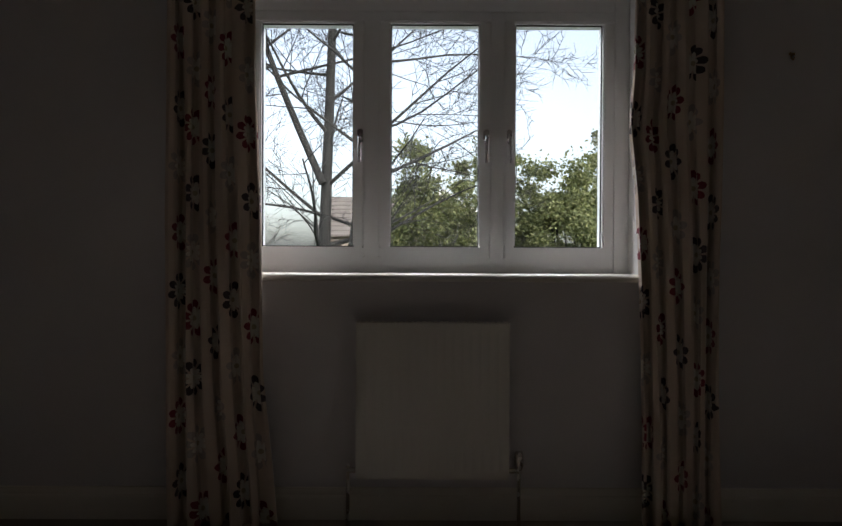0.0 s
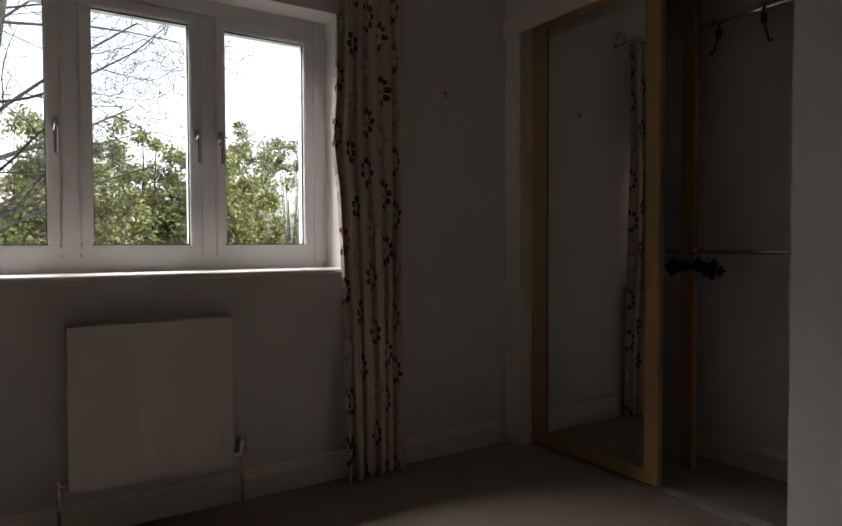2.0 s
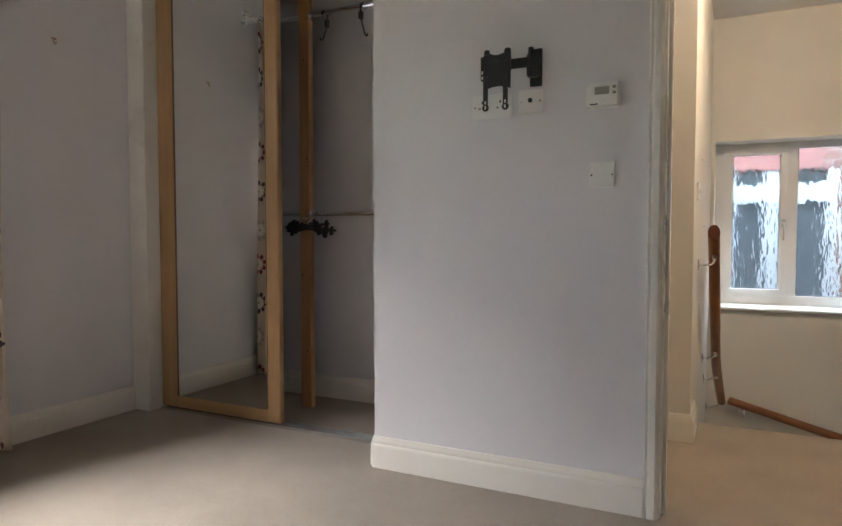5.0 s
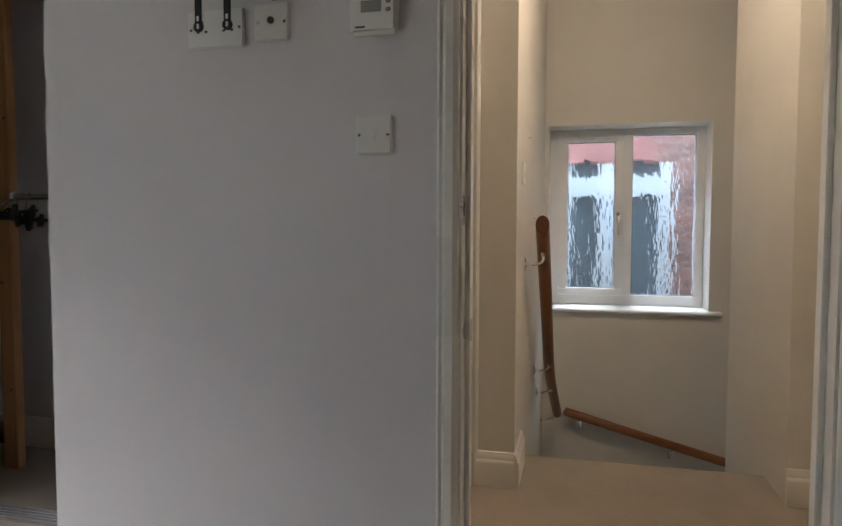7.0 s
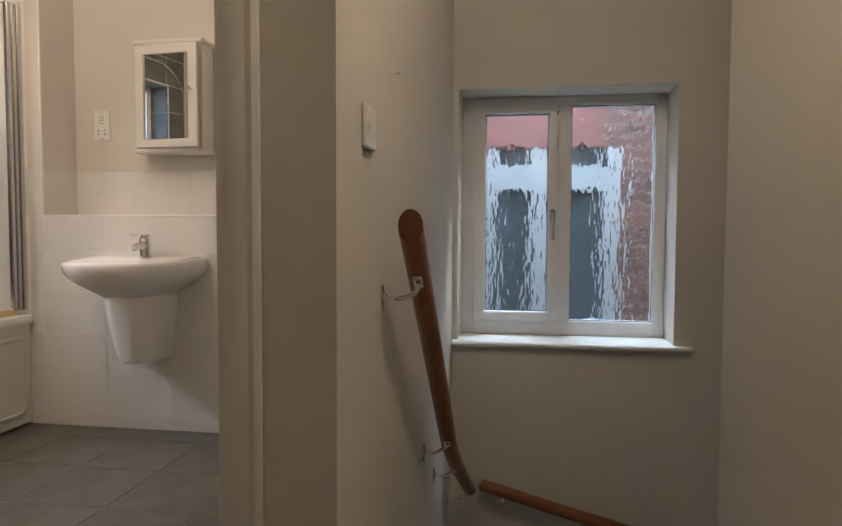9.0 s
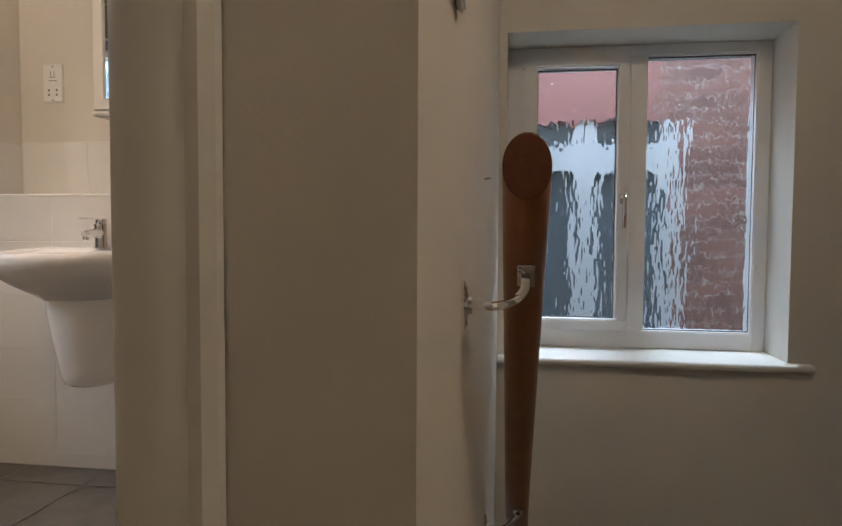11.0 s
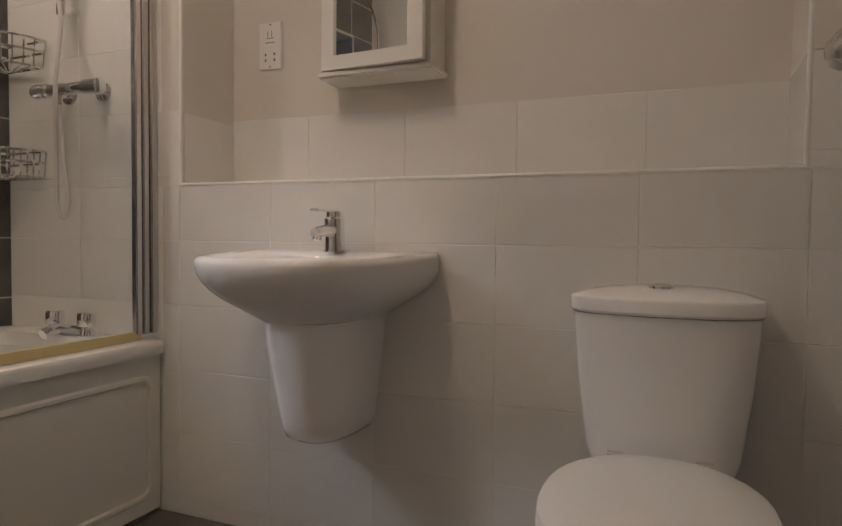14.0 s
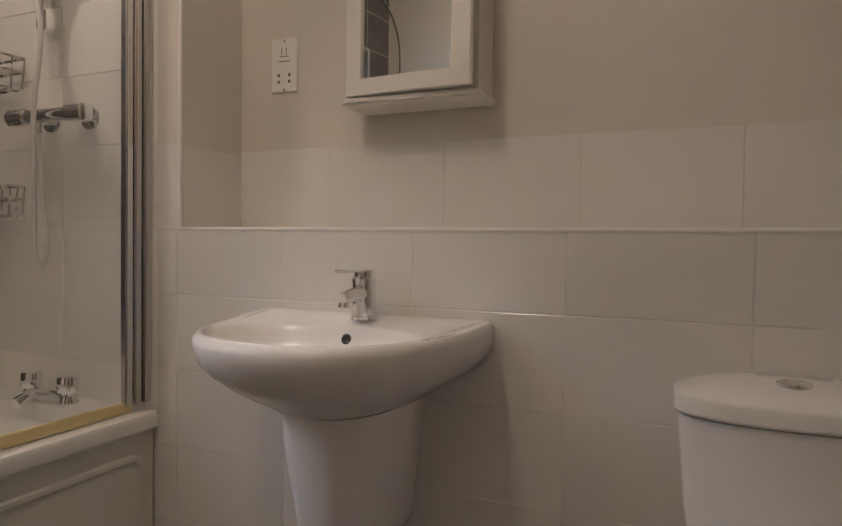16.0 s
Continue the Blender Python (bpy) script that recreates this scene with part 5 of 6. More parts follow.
part("handset", tube([(XL - 0.085, 2.02, 1.64), (XL - 0.10, 2.02, 1.75), (XL - 0.13, 2.02, 1.86), (XL - 0.17, 2.02, 1.90)], 0.02, 14, True, [0.012, 0.014, 0.02, 0.045]), CHROME, rs)
hose = curve([(VX, 2.02, VZ - 0.045), (VX - 0.006, 2.000, 1.09), (VX - 0.010, 1.976, 0.965), (VX - 0.012, 1.992, 0.900), (VX - 0.016, 2.014, 0.945), (VX - 0.022, 2.008, 1.08), (VX - 0.040, 1.985, 1.30), (VX - 0.030, 1.972, 1.50), (XL - 0.086, 2.02, 1.64)], 22)
part("hose", tube(hose, 0.0068, 10), painted("silver_grey_plastic_hose", (0.62, 0.61, 0.59), 0.28, 300, 0.0008, 0.05), rs, "smooth silver-grey plastic shower hose")


def corner_basket(z, h, wires):
    k = thing("corner_basket", (XL, 2.352, z), "chrome wire corner shower basket hung on the tiles", "basket", "shower baskets")
    c = Vector((XL - 0.004, 2.348, 0))
    R = 0.20

    def arc(zz, r):
        return [(c.x - 0.012 - (r - 0.012) * math.sin(radians(a)), c.y - 0.012 - (r - 0.012) * math.cos(radians(a)), zz) for a in range(0, 91, 9)]

    for zz, rad_ in ((z + h, R), (z + h * 0.55, R - 0.003), (z, R - 0.02)):
        part("hoop", tube(arc(zz, rad_) + [(c.x - 0.006, c.y - 0.006, zz), (c.x - 0.012, c.y - rad_, zz)], 0.0042, 6), WIRE, k)
    for i in range(wires):
        a = radians(4 + 82 * i / (wires - 1))
        p = lambda r, zz: (c.x - r * math.sin(a), c.y - r * math.cos(a), zz)
        part("wire", tube([p(R, z + h), p(R - 0.012, z), p(0.05, z), p(0.02, z)], 0.0024, 5), WIRE, k)
    return k


corner_basket(1.395, 0.085, 10)
corner_basket(1.035, 0.085, 16)

# ---- light fittings ----
LAMP_ON = Mat("lamp_diffuser", (0.9, 0.85, 0.75), 0.4)
LAMP_ON.b.inputs["Emission Color"].default_value = (1.0, 0.8, 0.55, 1)
LAMP_ON.b.inputs["Emission Strength"].default_value = 1.0
DOWN_X, DOWN_Y = 3.62, 2.02
dl = thing("downlight", (DOWN_X, DOWN_Y, CEILING), "small recessed downlight with white bezel above the bath", "downlight")
part("bezel", lathe([(0.030, 0), (0.045, 0), (0.045, -0.003), (0.040, -0.006), (0.030, -0.004)], pose(DOWN_X, DOWN_Y, CEILING), 24), PLASTIC, dl)
part("lens", lathe([(0.030, -0.001), (0.0, -0.002)], pose(DOWN_X, DOWN_Y, CEILING), 20), LAMP_ON.m, dl).visible_shadow = False
for n, x, y in (("ceiling_light", 3.10, 1.15), ("ceiling_light", 2.37, -0.90)):
    cl = thing(n, (x, y, CEILING), "round flush ceiling light with opal diffuser", "ceiling light", "ceiling lights")
    part("base", lathe([(0, 0), (0.11, 0), (0.11, -0.02), (0, -0.02)], pose(x, y, CEILING), 28), PLASTIC, cl)
    part("diffuser", lathe([(0.105, -0.02), (0.10, -0.045), (0.08, -0.06), (0.04, -0.068), (0.0, -0.07)], pose(x, y, CEILING), 28), LAMP_ON.m, cl).visible_shadow = False

# ---- outside the bedroom window ----
GZ = -2.75


def grass_material():
    m = Mat("lawn", (0.06, 0.09, 0.03), 0.95)
    m.colour(m.ramp(m.noise(1.3, 6), (0.3, (0.035, 0.06, 0.018)), (0.7, (0.09, 0.12, 0.04))))
    return m.m


structure("ground", box(-2500, -2500, GZ - 0.5, 2500, 2500, GZ), grass_material(), "wet winter lawn reaching the horizon")


def bark_material():
    m = Mat("bark", (0.09, 0.07, 0.055), 0.95)
    n = m.noise(8, 6, (3, 3, 0.7))
    m.colour(m.ramp(n, (0.3, (0.014, 0.014, 0.014)), (0.7, (0.042, 0.040, 0.038))))
    m.bump(n, 0.8, 0.02)
    return m.m


BARK = bark_material()


def leaf_material(name, lo, hi):
    m = Mat(name, hi, 0.6)
    geo = m.n.new("ShaderNodeNewGeometry")
    m.colour(m.ramp(geo.outputs["Random Per Island"], (0.0, lo), (0.6, hi), (1.0, shade(hi, 1.5))))
    lit, mx = m.n.new("ShaderNodeBsdfTranslucent"), m.n.new("ShaderNodeMixShader")
    m.l.new(m.b.inputs["Base Color"].links[0].from_socket, lit.inputs["Color"])
    mx.inputs[0].default_value = 0.42
    m.l.new(m.b.outputs[0], mx.inputs[1])
    m.l.new(lit.outputs[0], mx.inputs[2])
    m.l.new(mx.outputs[0], m.n["Material Output"].inputs["Surface"])
    return m.m


LEAF = leaf_material("yellow_green_leaves", (0.075, 0.098, 0.040), (0.18, 0.195, 0.085))
LEAF_PALE = leaf_material("pale_autumn_leaves", (0.085, 0.10, 0.055), (0.19, 0.20, 0.11))
LEAF_DARK = leaf_material("evergreen_leaves", (0.018, 0.035, 0.012), (0.07, 0.10, 0.025))


def limb(rnd, start, way, length, r, depth, out):
    """Adds bent, tapering branches to out as (points, radii)."""
    n = 5
    pts, rad_ = [Vector(start)], [r]
    w = Vector(way).normalized()
    for i in range(1, n + 1):
        w = (w + Vector((rnd.uniform(-1, 1), rnd.uniform(-1, 1), rnd.uniform(-0.5, 0.75))) * 0.16).normalized()
        pts.append(pts[-1] + w * (length / n))
        rad_.append(r * (1 - 0.72 * i / n))
    out.append((pts, rad_))
    if depth <= 0:
        return
    for k in range({3: 7, 2: 6, 1: 5}.get(depth, 4)):
        f = 0.18 + 0.8 * (k + rnd.random() * 0.7) / 6
        f = min(f, 0.97)
        i = min(int(f * n), n - 1)
        p = pts[i].lerp(pts[i + 1], f * n - i)
        d = (pts[i + 1] - pts[i]).normalized()
        side = d.orthogonal().normalized()
        side.rotate(Matrix.Rotation(rnd.uniform(0, 2 * math.pi), 3, d))
        nd = (d * rnd.uniform(0.45, 0.8) + side * rnd.uniform(0.6, 0.95) + Vector((0, 0, 0.12))).normalized()
        limb(rnd, p, nd, length * rnd.uniform(0.40, 0.62) * (1.1 - 0.4 * f), max(0.003, rad_[i] * rnd.uniform(0.38, 0.55)), depth - 1, out)


def skin(branches, n):
    vs, fs = [], []
    for pts, rad_ in branches:
        k = 4 if rad_[0] < 0.01 else n
        side = None
        base = len(vs)
        for i, p in enumerate(pts):
            d = (pts[min(i + 1, len(pts) - 1)] - pts[max(i - 1, 0)]).normalized()
            side = d.orthogonal().normalized() if side is None else (side - d * side.dot(d)).normalized()
            up = d.cross(side)
            for j in range(k):
                a = 2 * math.pi * j / k
                vs.append(p + (side * math.cos(a) + up * math.sin(a)) * rad_[i])
        for i in range(len(pts) - 1):
            for j in range(k):
                a, b = base + i * k + j, base + i * k + (j + 1) % k
                fs.append((a, b, b + k, a + k))
    me = bpy.data.meshes.new("limbs")
    me.from_pydata(vs, [], fs)
    bm = bmesh.new()
    bm.from_mesh(me)
    bpy.data.meshes.remove(me)
    return bm


def bare_tree(at, height, seed, trunks):
    rnd = random.Random(seed)
    t = thing("bare_tree", at, "leafless winter tree with fine spreading branches", "tree", "garden trees")
    base = Vector(at)
    for top, r, start in trunks:
        top, start = Vector(top), base + Vector(start)
        pts, rad_ = [], []
        for i in range(13):
            f = i / 12
            pts.append(start.lerp(base + top, f) + Vector((0.10 * math.sin(5 * f + seed), 0.1 * math.sin(4 * f), 0)) * f)
            rad_.append(r * (1 - 0.82 * f))
        part("trunk", skin([(pts, rad_)], 12), BARK, t)
        for k in range(20):
            f = 0.30 + 0.68 * (k + rnd.random() * 0.6) / 20
            i = min(int(f * 12), 11)
            p = pts[i].lerp(pts[i + 1], f * 12 - i)
            a = k * 2.4 + rnd.uniform(-0.4, 0.4)
            up = rnd.uniform(0.1, 0.75)
            out = []
            limb(rnd, p, (math.cos(a), math.sin(a) * 0.8, up), height * rnd.uniform(0.20, 0.34) * (1.15 - 0.7 * f), max(0.012, rad_[i] * rnd.uniform(0.30, 0.5)), 3, out)
            part("limb", skin(out, 6), BARK, t)
    return t


bare_tree((-1.25, 6.95, GZ), 9.5, 4, [((0.05, 0.1, 9.6), 0.10, (0, 0, 0)), ((0.95, -0.3, 9.2), 0.075, (0.10, -0.05, 1.4)), ((-1.6, 0.2, 8.4), 0.045, (0, 0, 4.6))])


def leafy(name, at, size, count, seed, material, label, leaf=0.075, clump=130, thick=1.0):
    """A bushy evergreen: trunk, boughs and many small folded leaves in uneven clumps."""
    rnd = random.Random(seed)
    b = thing(name, at, label, "tree", "garden bushes")
    base = Vector(at)
    br = [([base, base + Vector((0.05, 0.02, size[2] * 0.4)), base + Vector((0.0, 0.1, size[2] * 0.75))], [0.10 * thick, 0.07 * thick, 0.03 * thick])]
    vs, fs = [], []
    clumps = []
    for k in range(clump):
        a, h = rnd.uniform(0, 2 * math.pi), rnd.random() ** 0.7
        r = (1 - 0.62 * h ** 2.2) * rnd.uniform(0.35, 1.0)
        h *= 0.86 + 0.14 * rnd.random() + (0.10 if rnd.random() < 0.16 else 0.0)
        clumps.append((base + Vector((size[0] * r * math.cos(a), size[1] * r * math.sin(a), size[2] * (0.12 + 0.88 * h))), rnd.uniform(0.16, 0.50) * size[0] * 0.40))
    for c, _ in clumps[:26]:
        br.append(([base + Vector((0, 0, size[2] * 0.3)), (base + c) / 2 + Vector((0, 0, size[2] * 0.2)), c], [0.04 * thick, 0.025 * thick, 0.008 * thick]))
    part("boughs", skin(br, 6), BARK, b)
    for i in range(count):
        c, r = clumps[rnd.randrange(len(clumps))]
        p = c + Vector((rnd.gauss(0, 1), rnd.gauss(0, 1), rnd.gauss(0, 0.8))) * r * 0.55
        d = Vector((rnd.uniform(-1, 1), rnd.uniform(-1, 1), rnd.uniform(-1, 0.6))).normalized()
        s = d.orthogonal().normalized()
        s.rotate(Matrix.Rotation(rnd.uniform(0, 6.28), 3, d))
        L = leaf * rnd.uniform(0.6, 1.3)
        w = s * L * 0.32
        k = len(vs)
        nrm = d.cross(s) * L * 0.10
        vs += [p, p + d * L * 0.5 + w + nrm, p + d * L, p + d * L * 0.5 - w + nrm]
        fs += [(k, k + 1, k + 2), (k, k + 2, k + 3)]
    me = bpy.data.meshes.new("leaves")
    me.from_pydata(vs, [], fs)
    me.materials.append(material)
    ob = new("crown", me)
    ob.parent = b
    ob.matrix_parent_inverse = b.matrix_basis.inverted()
    return b


leafy("evergreen_bush", (0.20, 11.0, GZ), (1.7, 1.3, 5.35), 46000, 1, LEAF, "dense yellow-green evergreen garden tree")
leafy("evergreen_bush", (2.75, 11.6, GZ), (1.6, 1.4, 5.45), 42000, 2, LEAF, "dense yellow-green evergreen garden tree")
leafy("evergreen_bush", (1.55, 12.4, GZ), (1.4, 1.2, 5.75), 30000, 9, LEAF, "yellow-green evergreen garden tree in a row")
leafy("evergreen_bush", (5.2, 12.2, GZ), (1.6, 1.5, 4.9), 24000, 3, LEAF, "yellow-green garden tree with thin crown")
leafy("evergreen_bush", (-0.9, 13.5, GZ), (1.5, 1.3, 3.9), 14000, 6, LEAF_DARK, "dark evergreen garden shrub")
leafy("evergreen_bush", (7.6, 12.5, GZ), (1.8, 1.5, 4.6), 16000, 7, LEAF, "yellow-green garden shrub beside the fence line")
# taller, thinner crowns standing behind the row
leafy("slender_tree", (3.75, 13.6, GZ), (1.1, 1.0, 6.35), 9000, 21, LEAF_PALE, "slender tree with sparse pale green leaves", 0.07, 60, 0.4)
leafy("slender_tree", (5.05, 14.2, GZ), (1.3, 1.1, 6.55), 9000, 22, LEAF_PALE, "slender tree with sparse pale green leaves", 0.07, 60, 0.4)

ROOF = stone_tile("brown_roof_tile", (0.10, 0.088, 0.082), (0.18, 0.158, 0.145), 0.8)


def brick_material(name, c1, c2):
    m = Mat(name, (0.3, 0.12, 0.08), 0.85)
    br = m.node("ShaderNodeTexBrick", Scale=1.0)
    br.inputs["Color1"].default_value, br.inputs["Color2"].default_value, br.inputs["Mortar"].default_value = rgb(c1), rgb(c2), rgb((0.28, 0.25, 0.23))
    br.inputs["Brick Width"].default_value, br.inputs["Row Height"].default_value, br.inputs["Mortar Size"].default_value = 0.225, 0.075, 0.005
    tc, mp = m.n.new("ShaderNodeTexCoord"), m.n.new("ShaderNodeMapping")
    sep, com = m.n.new("ShaderNodeSeparateXYZ"), m.n.new("ShaderNodeCombineXYZ")
    m.l.new(tc.outputs["Object"], sep.inputs[0])
    m.l.new(m.math("ADD", sep.outputs[0], sep.outputs[1]), com.inputs[0])
    m.l.new(sep.outputs[2], com.inputs[1])
    m.l.new(com.outputs[0], mp.inputs["Vector"])
    m.l.new(mp.outputs[0], br.inputs["Vector"])
    m.colour(br.outputs["Color"])
    return m.m


BRICK = brick_material("red_brick", (0.205, 0.105, 0.090), (0.130, 0.073, 0.066))
# brick of the far houses, greyed: distance haze is put into its colour
BRICK_FAR = brick_material("hazed_brick", (0.17, 0.135, 0.118), (0.13, 0.100, 0.088))


def house(x, y, w, d, wall, ridge, label):
    h = thing("house", (x, y, GZ), label, "house", "far houses")
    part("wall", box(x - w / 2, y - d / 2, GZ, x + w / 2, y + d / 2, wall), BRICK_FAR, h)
    bm = loft([[Vector((xx, y - d / 2 - 0.3, wall - 0.1)), Vector((xx, y, ridge)), Vector((xx, y + d / 2 + 0.3, wall - 0.1)), Vector((xx, y, wall + 0.05))] for xx in (x - w / 2 - 0.2, x + w / 2 + 0.2)])
    part("roof", bm, ROOF, h)
    for wx in (-w / 4, w / 4):
        wn_ = part("window", box(x + wx - 0.6, y - d / 2 - 0.03, wall - 1.6, x + wx + 0.6, y - d / 2, wall - 0.5, 0.01), UPVC, h)
        part("pane", box(x + wx - 0.52, y - d / 2 - 0.035, wall - 1.52, x + wx + 0.52, y - d / 2 - 0.03, wall - 0.58), DARK, wn_)
    part("bargeboard", join(*(tube([(xx, y - d / 2 - 0.3, wall - 0.05), (xx, y, ridge + 0.05)], 0.07, 4) for xx in (x - w / 2 - 0.22, x + w / 2 + 0.22))), UPVC, h)
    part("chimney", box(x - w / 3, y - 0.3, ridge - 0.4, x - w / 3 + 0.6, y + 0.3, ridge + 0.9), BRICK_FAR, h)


house(-10.9, 36, 2.2, 5, 3.0, 4.6, "distant brick house seen through bare branches")


def gabled_house(x, y, w, eaves, apex, wing, label):
    """A house whose gable faces the garden, with a lower wing running off beside it."""
    h = thing("house", (x, y, GZ), label, "house", "far houses")
    x0, x1, over = x - w / 2, x + w / 2, 0.35
    k = (apex - eaves) / (w / 2)
    body = [(x0, GZ), (x1, GZ), (x1, eaves), (x, apex), (x0, eaves)]
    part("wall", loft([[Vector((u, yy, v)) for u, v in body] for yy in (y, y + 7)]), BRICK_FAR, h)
    for side in (-1, 1):
        low = (x + side * (w / 2 + over), eaves - over * k)
        sec = [(x, apex + 0.04), low, (low[0], low[1] + 0.12), (x, apex + 0.18)]
        part("roof", loft([[Vector((u, yy, v)) for u, v in sec] for yy in (y - 0.25, y + 7.2)]), ROOF, h)
        board = [(x, apex - 0.02), (low[0], low[1] - 0.06), (low[0], low[1] + 0.14), (x, apex + 0.20)]
        part("bargeboard", loft([[Vector((u, yy, v)) for u, v in board] for yy in (y - 0.31, y - 0.255)]), UPVC, h, "white painted bargeboard")
    win_ = part("window", box(x - 0.55, y - 0.03, eaves - 0.75, x + 0.55, y + 0.01, eaves + 0.35, 0.01), UPVC, h)
    part("pane", box(x - 0.46, y - 0.035, eaves - 0.66, x + 0.46, y - 0.031, eaves + 0.26), DARK, win_)
    part("wing_wall", box(x0 - wing, y + 1.6, GZ, x0, y + 6.4, eaves - 0.2), BRICK_FAR, h)
    rows_, top, low = 9, apex + 0.1, eaves - 0.35
    for r_ in range(rows_):
        f0, f1 = r_ / rows_, (r_ + 1.1) / rows_
        y_a, y_b, z_a, z_b = y + 1.3 + 2.7 * f0, y + 1.3 + 2.7 * f1, low + (top - low) * f0, low + (top - low) * f1
        part("tile_course", loft([[Vector((xx, y_a, z_a)), Vector((xx, y_b, z_b)), Vector((xx, y_b, z_b + 0.05)), Vector((xx, y_a, z_a + 0.09))] for xx in (x0 - wing - 0.2, x + 0.1)]), ROOF, h)
    part("roof", loft([[Vector((xx, y + 4.0, top)), Vector((xx, y + 6.7, low)), Vector((xx, y + 6.7, low + 0.1)), Vector((xx, y + 4.0, top + 0.1))] for xx in (x0 - wing - 0.2, x + 0.1)]), ROOF, h)


gabled_house(0.9, 28, 4.9, 2.30, 3.83, 3.2, "brick house with brown tiled roof and white bargeboards")

# ---- neighbour's wall past the landing window ----
nb_ = thing("neighbour_house", (6.0, -1.0, GZ), "neighbouring red brick house wall with white framed window", "house")
NX = 5.80
part("wall", join(box(NX, -6, GZ, NX + 0.3, -1.30, 3.0), box(NX, -1.30, GZ, NX + 0.3, -0.38, 0.28), box(NX, -0.38, GZ, NX + 0.3, 4, 1.5), box(NX, -1.30, 1.50, NX + 0.3, -0.38, 3.0), box(NX, -0.38, 1.5, NX + 0.3, 4, 3.0)), BRICK, nb_)
HUNG = painted("red_tile_hanging", (0.24, 0.105, 0.095), 0.7, 40, 0.003, 0.2)
for r_ in range(8):
    part("hung_tile_course", box(NX - 0.035, -1.16, 1.50 + 0.11 * r_, NX, 2.5, 1.62 + 0.11 * r_, 0.004), HUNG, nb_)
# white frame toned down to blue-grey, its dimness in daylight set by colour
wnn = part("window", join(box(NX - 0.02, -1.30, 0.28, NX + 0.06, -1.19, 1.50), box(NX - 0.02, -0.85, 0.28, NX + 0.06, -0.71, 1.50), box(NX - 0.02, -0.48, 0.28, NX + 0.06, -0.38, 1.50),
                          box(NX - 0.06, -1.34, 0.22, NX + 0.06, -0.34, 0.33)), painted("dimmed_white_frame", (0.40, 0.44, 0.48), 0.5), nb_, "white window frame")
PALE = painted("pale_blue_grey_blind", (0.36, 0.41, 0.45), 0.5)
for y0, y1 in ((-1.19, -0.85), (-0.71, -0.48)):
    part("head_panel", box(NX - 0.015, y0, 1.22, NX + 0.025, y1, 1.38), PALE, nb_, "pale blue-grey panel over the glass")
part("pane", box(NX + 0.03, -1.20, 0.33, NX + 0.04, -0.48, 1.50), painted("dark_window_glass", (0.09, 0.11, 0.125), 0.08), wnn, "dark glass")

# ---- wall and floor tiles, last ----
TILE_MESH = {}


def tile_mesh(w, h, t, material):
    key = (round(w, 3), round(h, 3), round(t, 4), material.name)
    if key not in TILE_MESH:
        e, g = 0.0012, (0.0011 if material is TILE_W else 0.0024)
        a, b = w / 2 - g, h / 2 - g
        vs = [(x, y, 0) for x, y in ((-a, -b), (a, -b), (a, b), (-a, b))] + [(x, y, t - 0.0007) for x, y in ((-a, -b), (a, -b), (a, b), (-a, b))] + [(x, y, t) for x, y in ((-a + e, -b + e), (a - e, -b + e), (a - e, b - e), (-a + e, b - e))]
        fs = [(8, 9, 10, 11)] + [(i, (i + 1) % 4, 4 + (i + 1) % 4, 4 + i) for i in range(4)] + [(4 + i, 4 + (i + 1) % 4, 8 + (i + 1) % 4, 8 + i) for i in range(4)]
        me = bpy.data.meshes.new("tile")
        me.from_pydata(vs, [], fs)
        me.materials.append(material)
        TILE_MESH[key] = me
    return TILE_MESH[key]


def tiles(parent, m, us, vs, material, t=0.0018, hole=None):
    """Lays tiles between the lines us and vs of the plane m (x along u, y along v, z out of the wall)."""
    rnd = random.Random(len(us) * 31 + len(vs))
    for u0, u1 in zip(us, us[1:]):
        for v0, v1 in zip(vs, vs[1:]):
            rects = [(u0, v0, u1, v1)]
            if hole:
                a, b, c, d = hole
                if u0 < c and u1 > a and v0 < d and v1 > b:
                    rects = [(u0, v0, min(u1, a), v1), (max(u0, c), v0, u1, v1), (max(u0, a), v0, min(u1, c), min(v1, b)), (max(u0, a), max(v0, d), min(u1, c), v1)]
            for p, q, r, s in rects:
                if r - p < 0.012 or s - q < 0.012:
                    continue
                ob = new("tile", tile_mesh(r - p, s - q, t, material))
                ob.parent = parent
                ob.matrix_parent_inverse = parent.matrix_world.inverted()
                ob.matrix_basis = m @ pose((p + r) / 2, (q + s) / 2, rnd.uniform(-0.0004, 0.0004), rnd.uniform(-0.06, 0.06), rnd.uniform(-0.06, 0.06), 0)


def plane(origin, u, v):
    u, v = Vector(u), Vector(v)
    m = Matrix((u, v, u.cross(v))).transposed().to_4x4()
    m.translation = origin
    return m


shell = {o.name: o for o in scene.objects}
EASTM = plane((XL + 0.0018, 0, 0), (0, -1, 0), (0, 0, 1))
NICHEM = plane((XU + 0.0018, 0, 0), (0, -1, 0), (0, 0, 1))
NORTHM = plane((0, 2.3538, 0), (1, 0, 0), (0, 0, 1))
FLOORM = plane((0, 0, -0.002), (1, 0, 0), (0, 1, 0))
ROWS_LOW = [0.0, 0.055, 0.250, 0.445, 0.640, 0.834, 0.998]
ROWS_HIGH = [0.998, 1.030, 1.225, 1.420, 1.615, 1.81, 2.005, 2.20, CEILING]
JOINTS = [-1.672, -1.606, -1.279, -0.952, -0.625, -0.298, 0.029, 0.225]
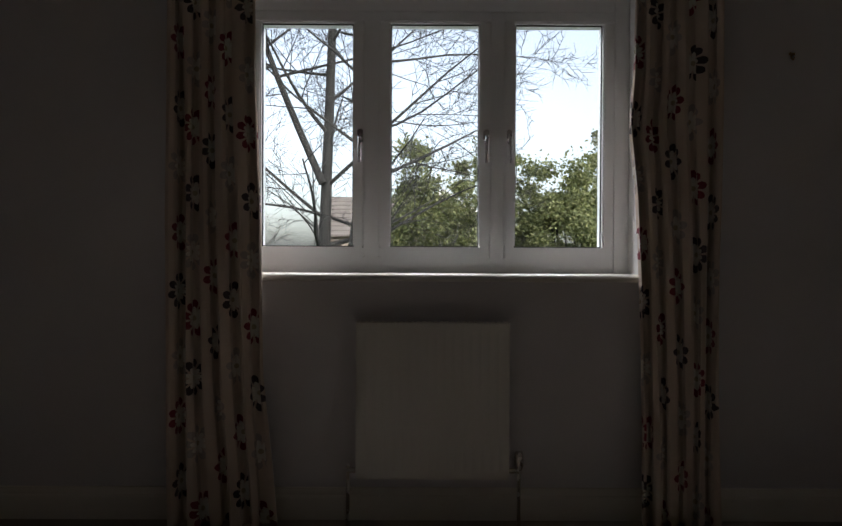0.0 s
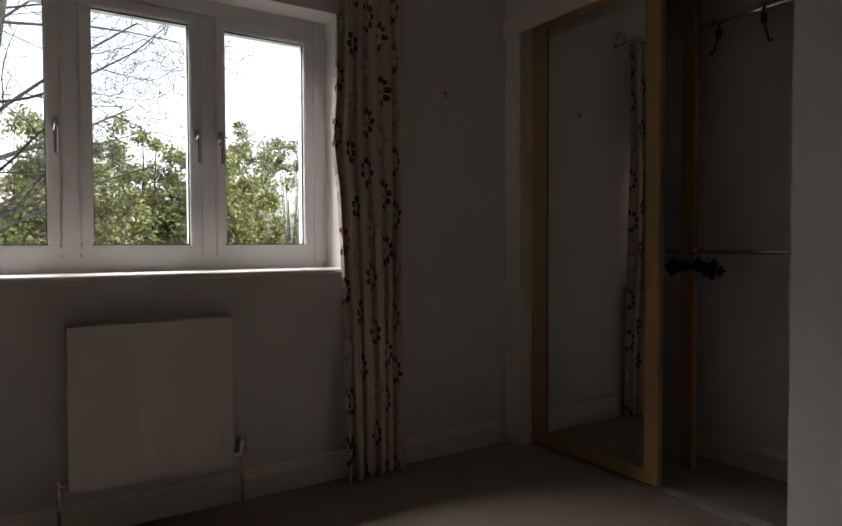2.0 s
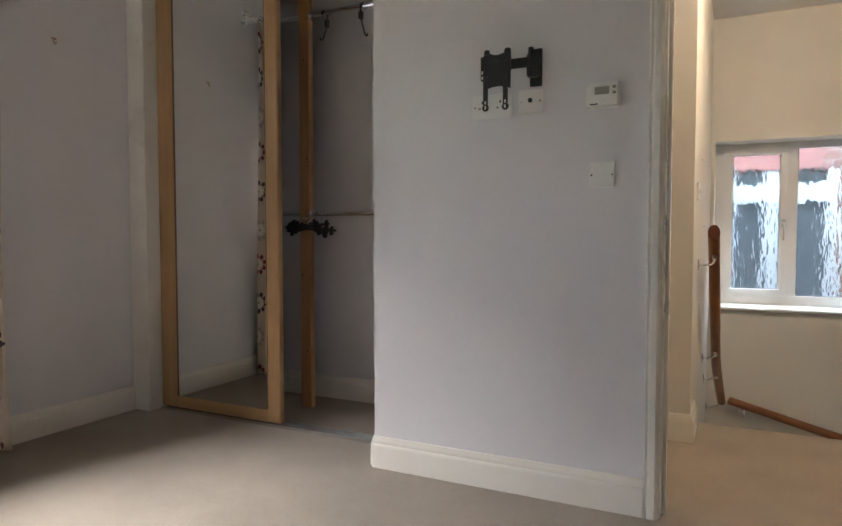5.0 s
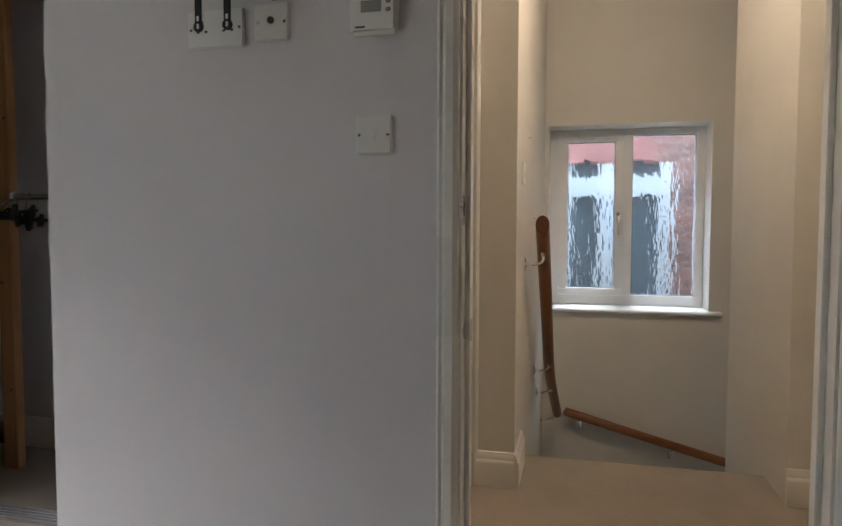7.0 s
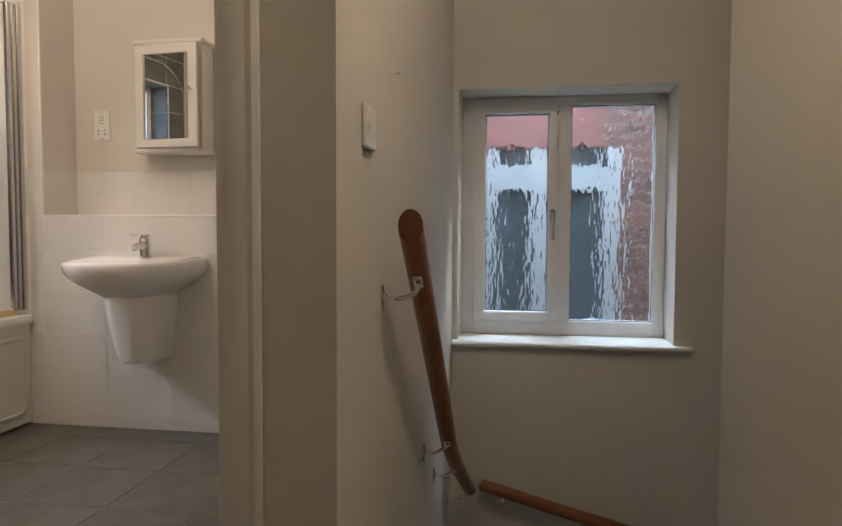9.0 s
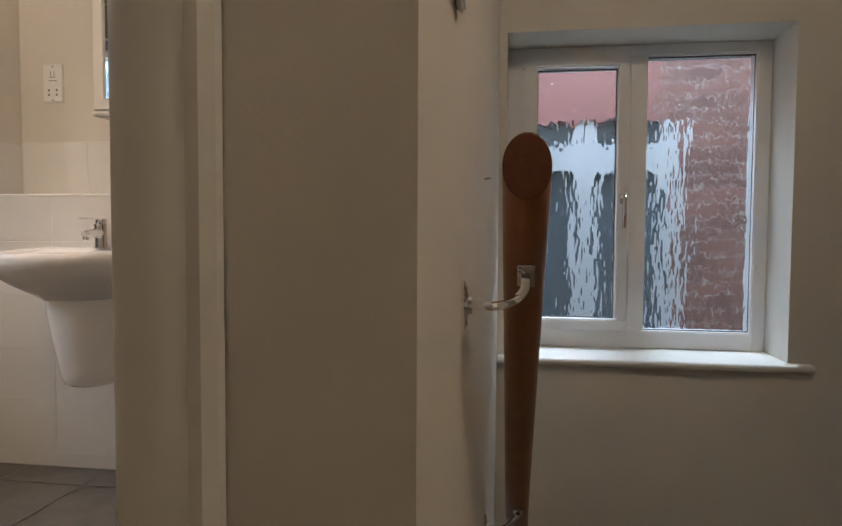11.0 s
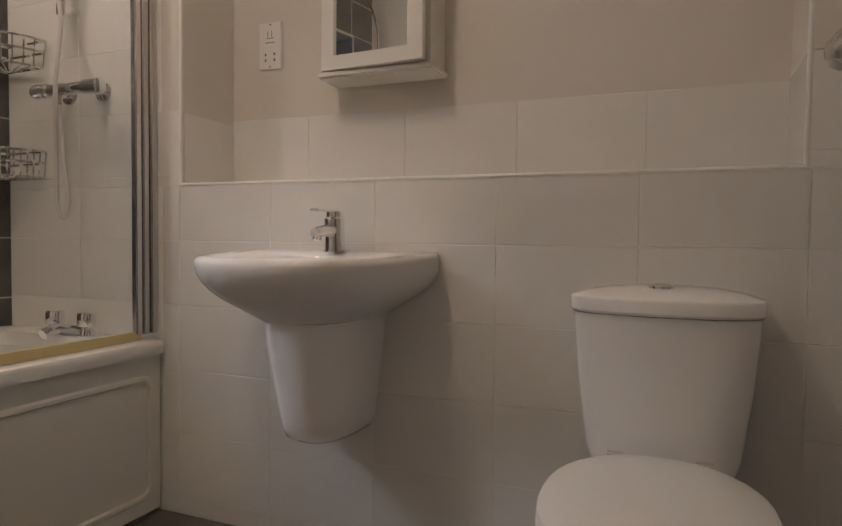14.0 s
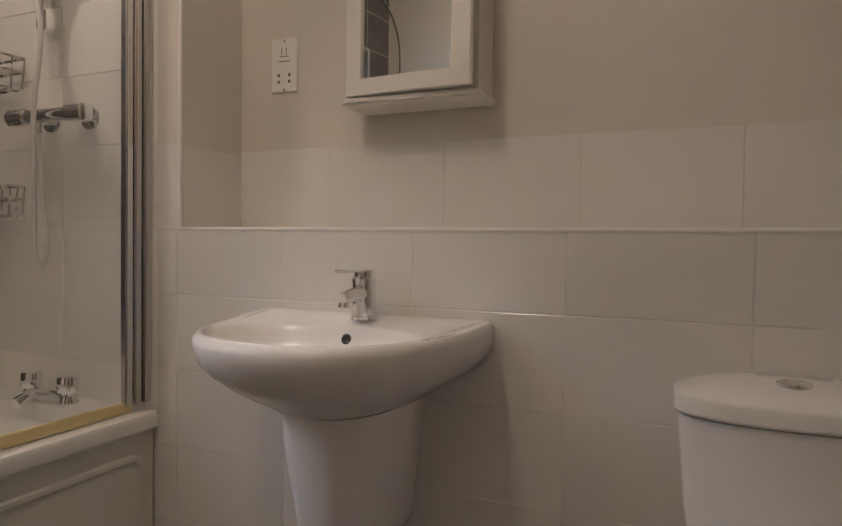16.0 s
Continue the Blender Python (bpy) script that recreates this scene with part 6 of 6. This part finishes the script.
boxing, east_wall, north_wall, fl = shell["wall_bath_boxing"], shell["wall_bath_east"], shell["wall_bath_north"], shell["floor_bathroom"]
tiles(boxing, EASTM, JOINTS, ROWS_LOW, TILE_W)
tiles(boxing, EASTM, [-2.352, -2.02, -1.690], ROWS_LOW[4:] + ROWS_HIGH[1:], TILE_W)
tiles(boxing, EASTM, [-1.690, -1.600], ROWS_HIGH[:3], TILE_W)
tiles(boxing, EASTM, [0.020, 0.225], [0.998, 1.033, 1.235], TILE_W)
tiles(east_wall, NICHEM, [-1.600, -1.306, -0.974, -0.638, -0.302, 0.020], [1.003, 1.012, 1.230], TILE_W)
tiles(boxing, plane((0, 1.600, 0), (1, 0, 0), (0, 0, 1)), [XL + 0.010, XU + 0.004], [1.003, 1.218], TILE_W, 0.004)
tiles(boxing, plane((0, -0.02, 0), (-1, 0, 0), (0, 0, 1)), [-XU - 0.004, -XL - 0.010], [1.003, 1.235], TILE_W, 0.004)
tiles(boxing, plane((0, 0, 0.992), (1, 0, 0), (0, 1, 0)), [XL + 0.006, XU], [-0.02, 0.302, 0.638, 0.974, 1.306, 1.600], TILE_W, 0.010)
tiles(north_wall, NORTHM, [2.436, 2.642, 2.972, 3.302, 3.632, 3.962, 4.118], [0.43, 0.631, 0.836, 1.040, 1.243, 1.447, 1.650, 1.854, 2.058, 2.262, CEILING], TILE_D, 0.0018, (BWX0, BWZ0, BWX1, BWZ1))
for m_, us, vs in ((plane((BWX1, 2.36, 0), (0, 1, 0), (0, 0, 1)), [0.002, 0.16], [BWZ0, 1.65, 1.85, BWZ1]), (plane((BWX0, 2.52, 0), (0, -1, 0), (0, 0, 1)), [0.0, 0.158], [BWZ0, 1.65, 1.85, BWZ1])):
    tiles(north_wall, m_ @ Matrix.Diagonal((1, 1, -1, 1)), us, vs, TILE_D, 0.006)
tiles(north_wall, plane((0, 2.36, BWZ0), (1, 0, 0), (0, 1, 0)), [BWX0 + 0.006, 2.97, BWX1 - 0.006], [0.002, 0.158], TILE_D, 0.006)
tiles(north_wall, plane((0, 2.36, BWZ1), (1, 0, 0), (0, 1, 0)) @ Matrix.Diagonal((1, 1, -1, 1)), [BWX0 + 0.006, 2.97, BWX1 - 0.006], [0.002, 0.158], TILE_D, 0.006)
tiles(fl, FLOORM, [2.50, 2.65, 2.98, 3.31, 3.64, 3.97, 4.122], [-0.224, 0.08, 0.41, 0.74, 1.07, 1.40, 1.69], TILE_F, 0.0016)
trimb = thing("ledge_trim", (XL, 0.79, 1.0), "white rounded tile trim along the ledge edge", "tile trim", "", "structure")
part("trim", tube([(XL + 0.003, -0.022, 1.001), (XL + 0.003, 1.602, 1.001)], 0.0055, 8), PLASTIC, trimb)
part("trim", tube([(XL + 0.003, 1.600, 1.001), (XL + 0.003, 1.600, CEILING)], 0.0055, 8), PLASTIC, trimb)
part("trim", tube([(XL + 0.003, -0.020, 1.001), (XL + 0.003, -0.020, CEILING)], 0.0055, 8), PLASTIC, trimb)
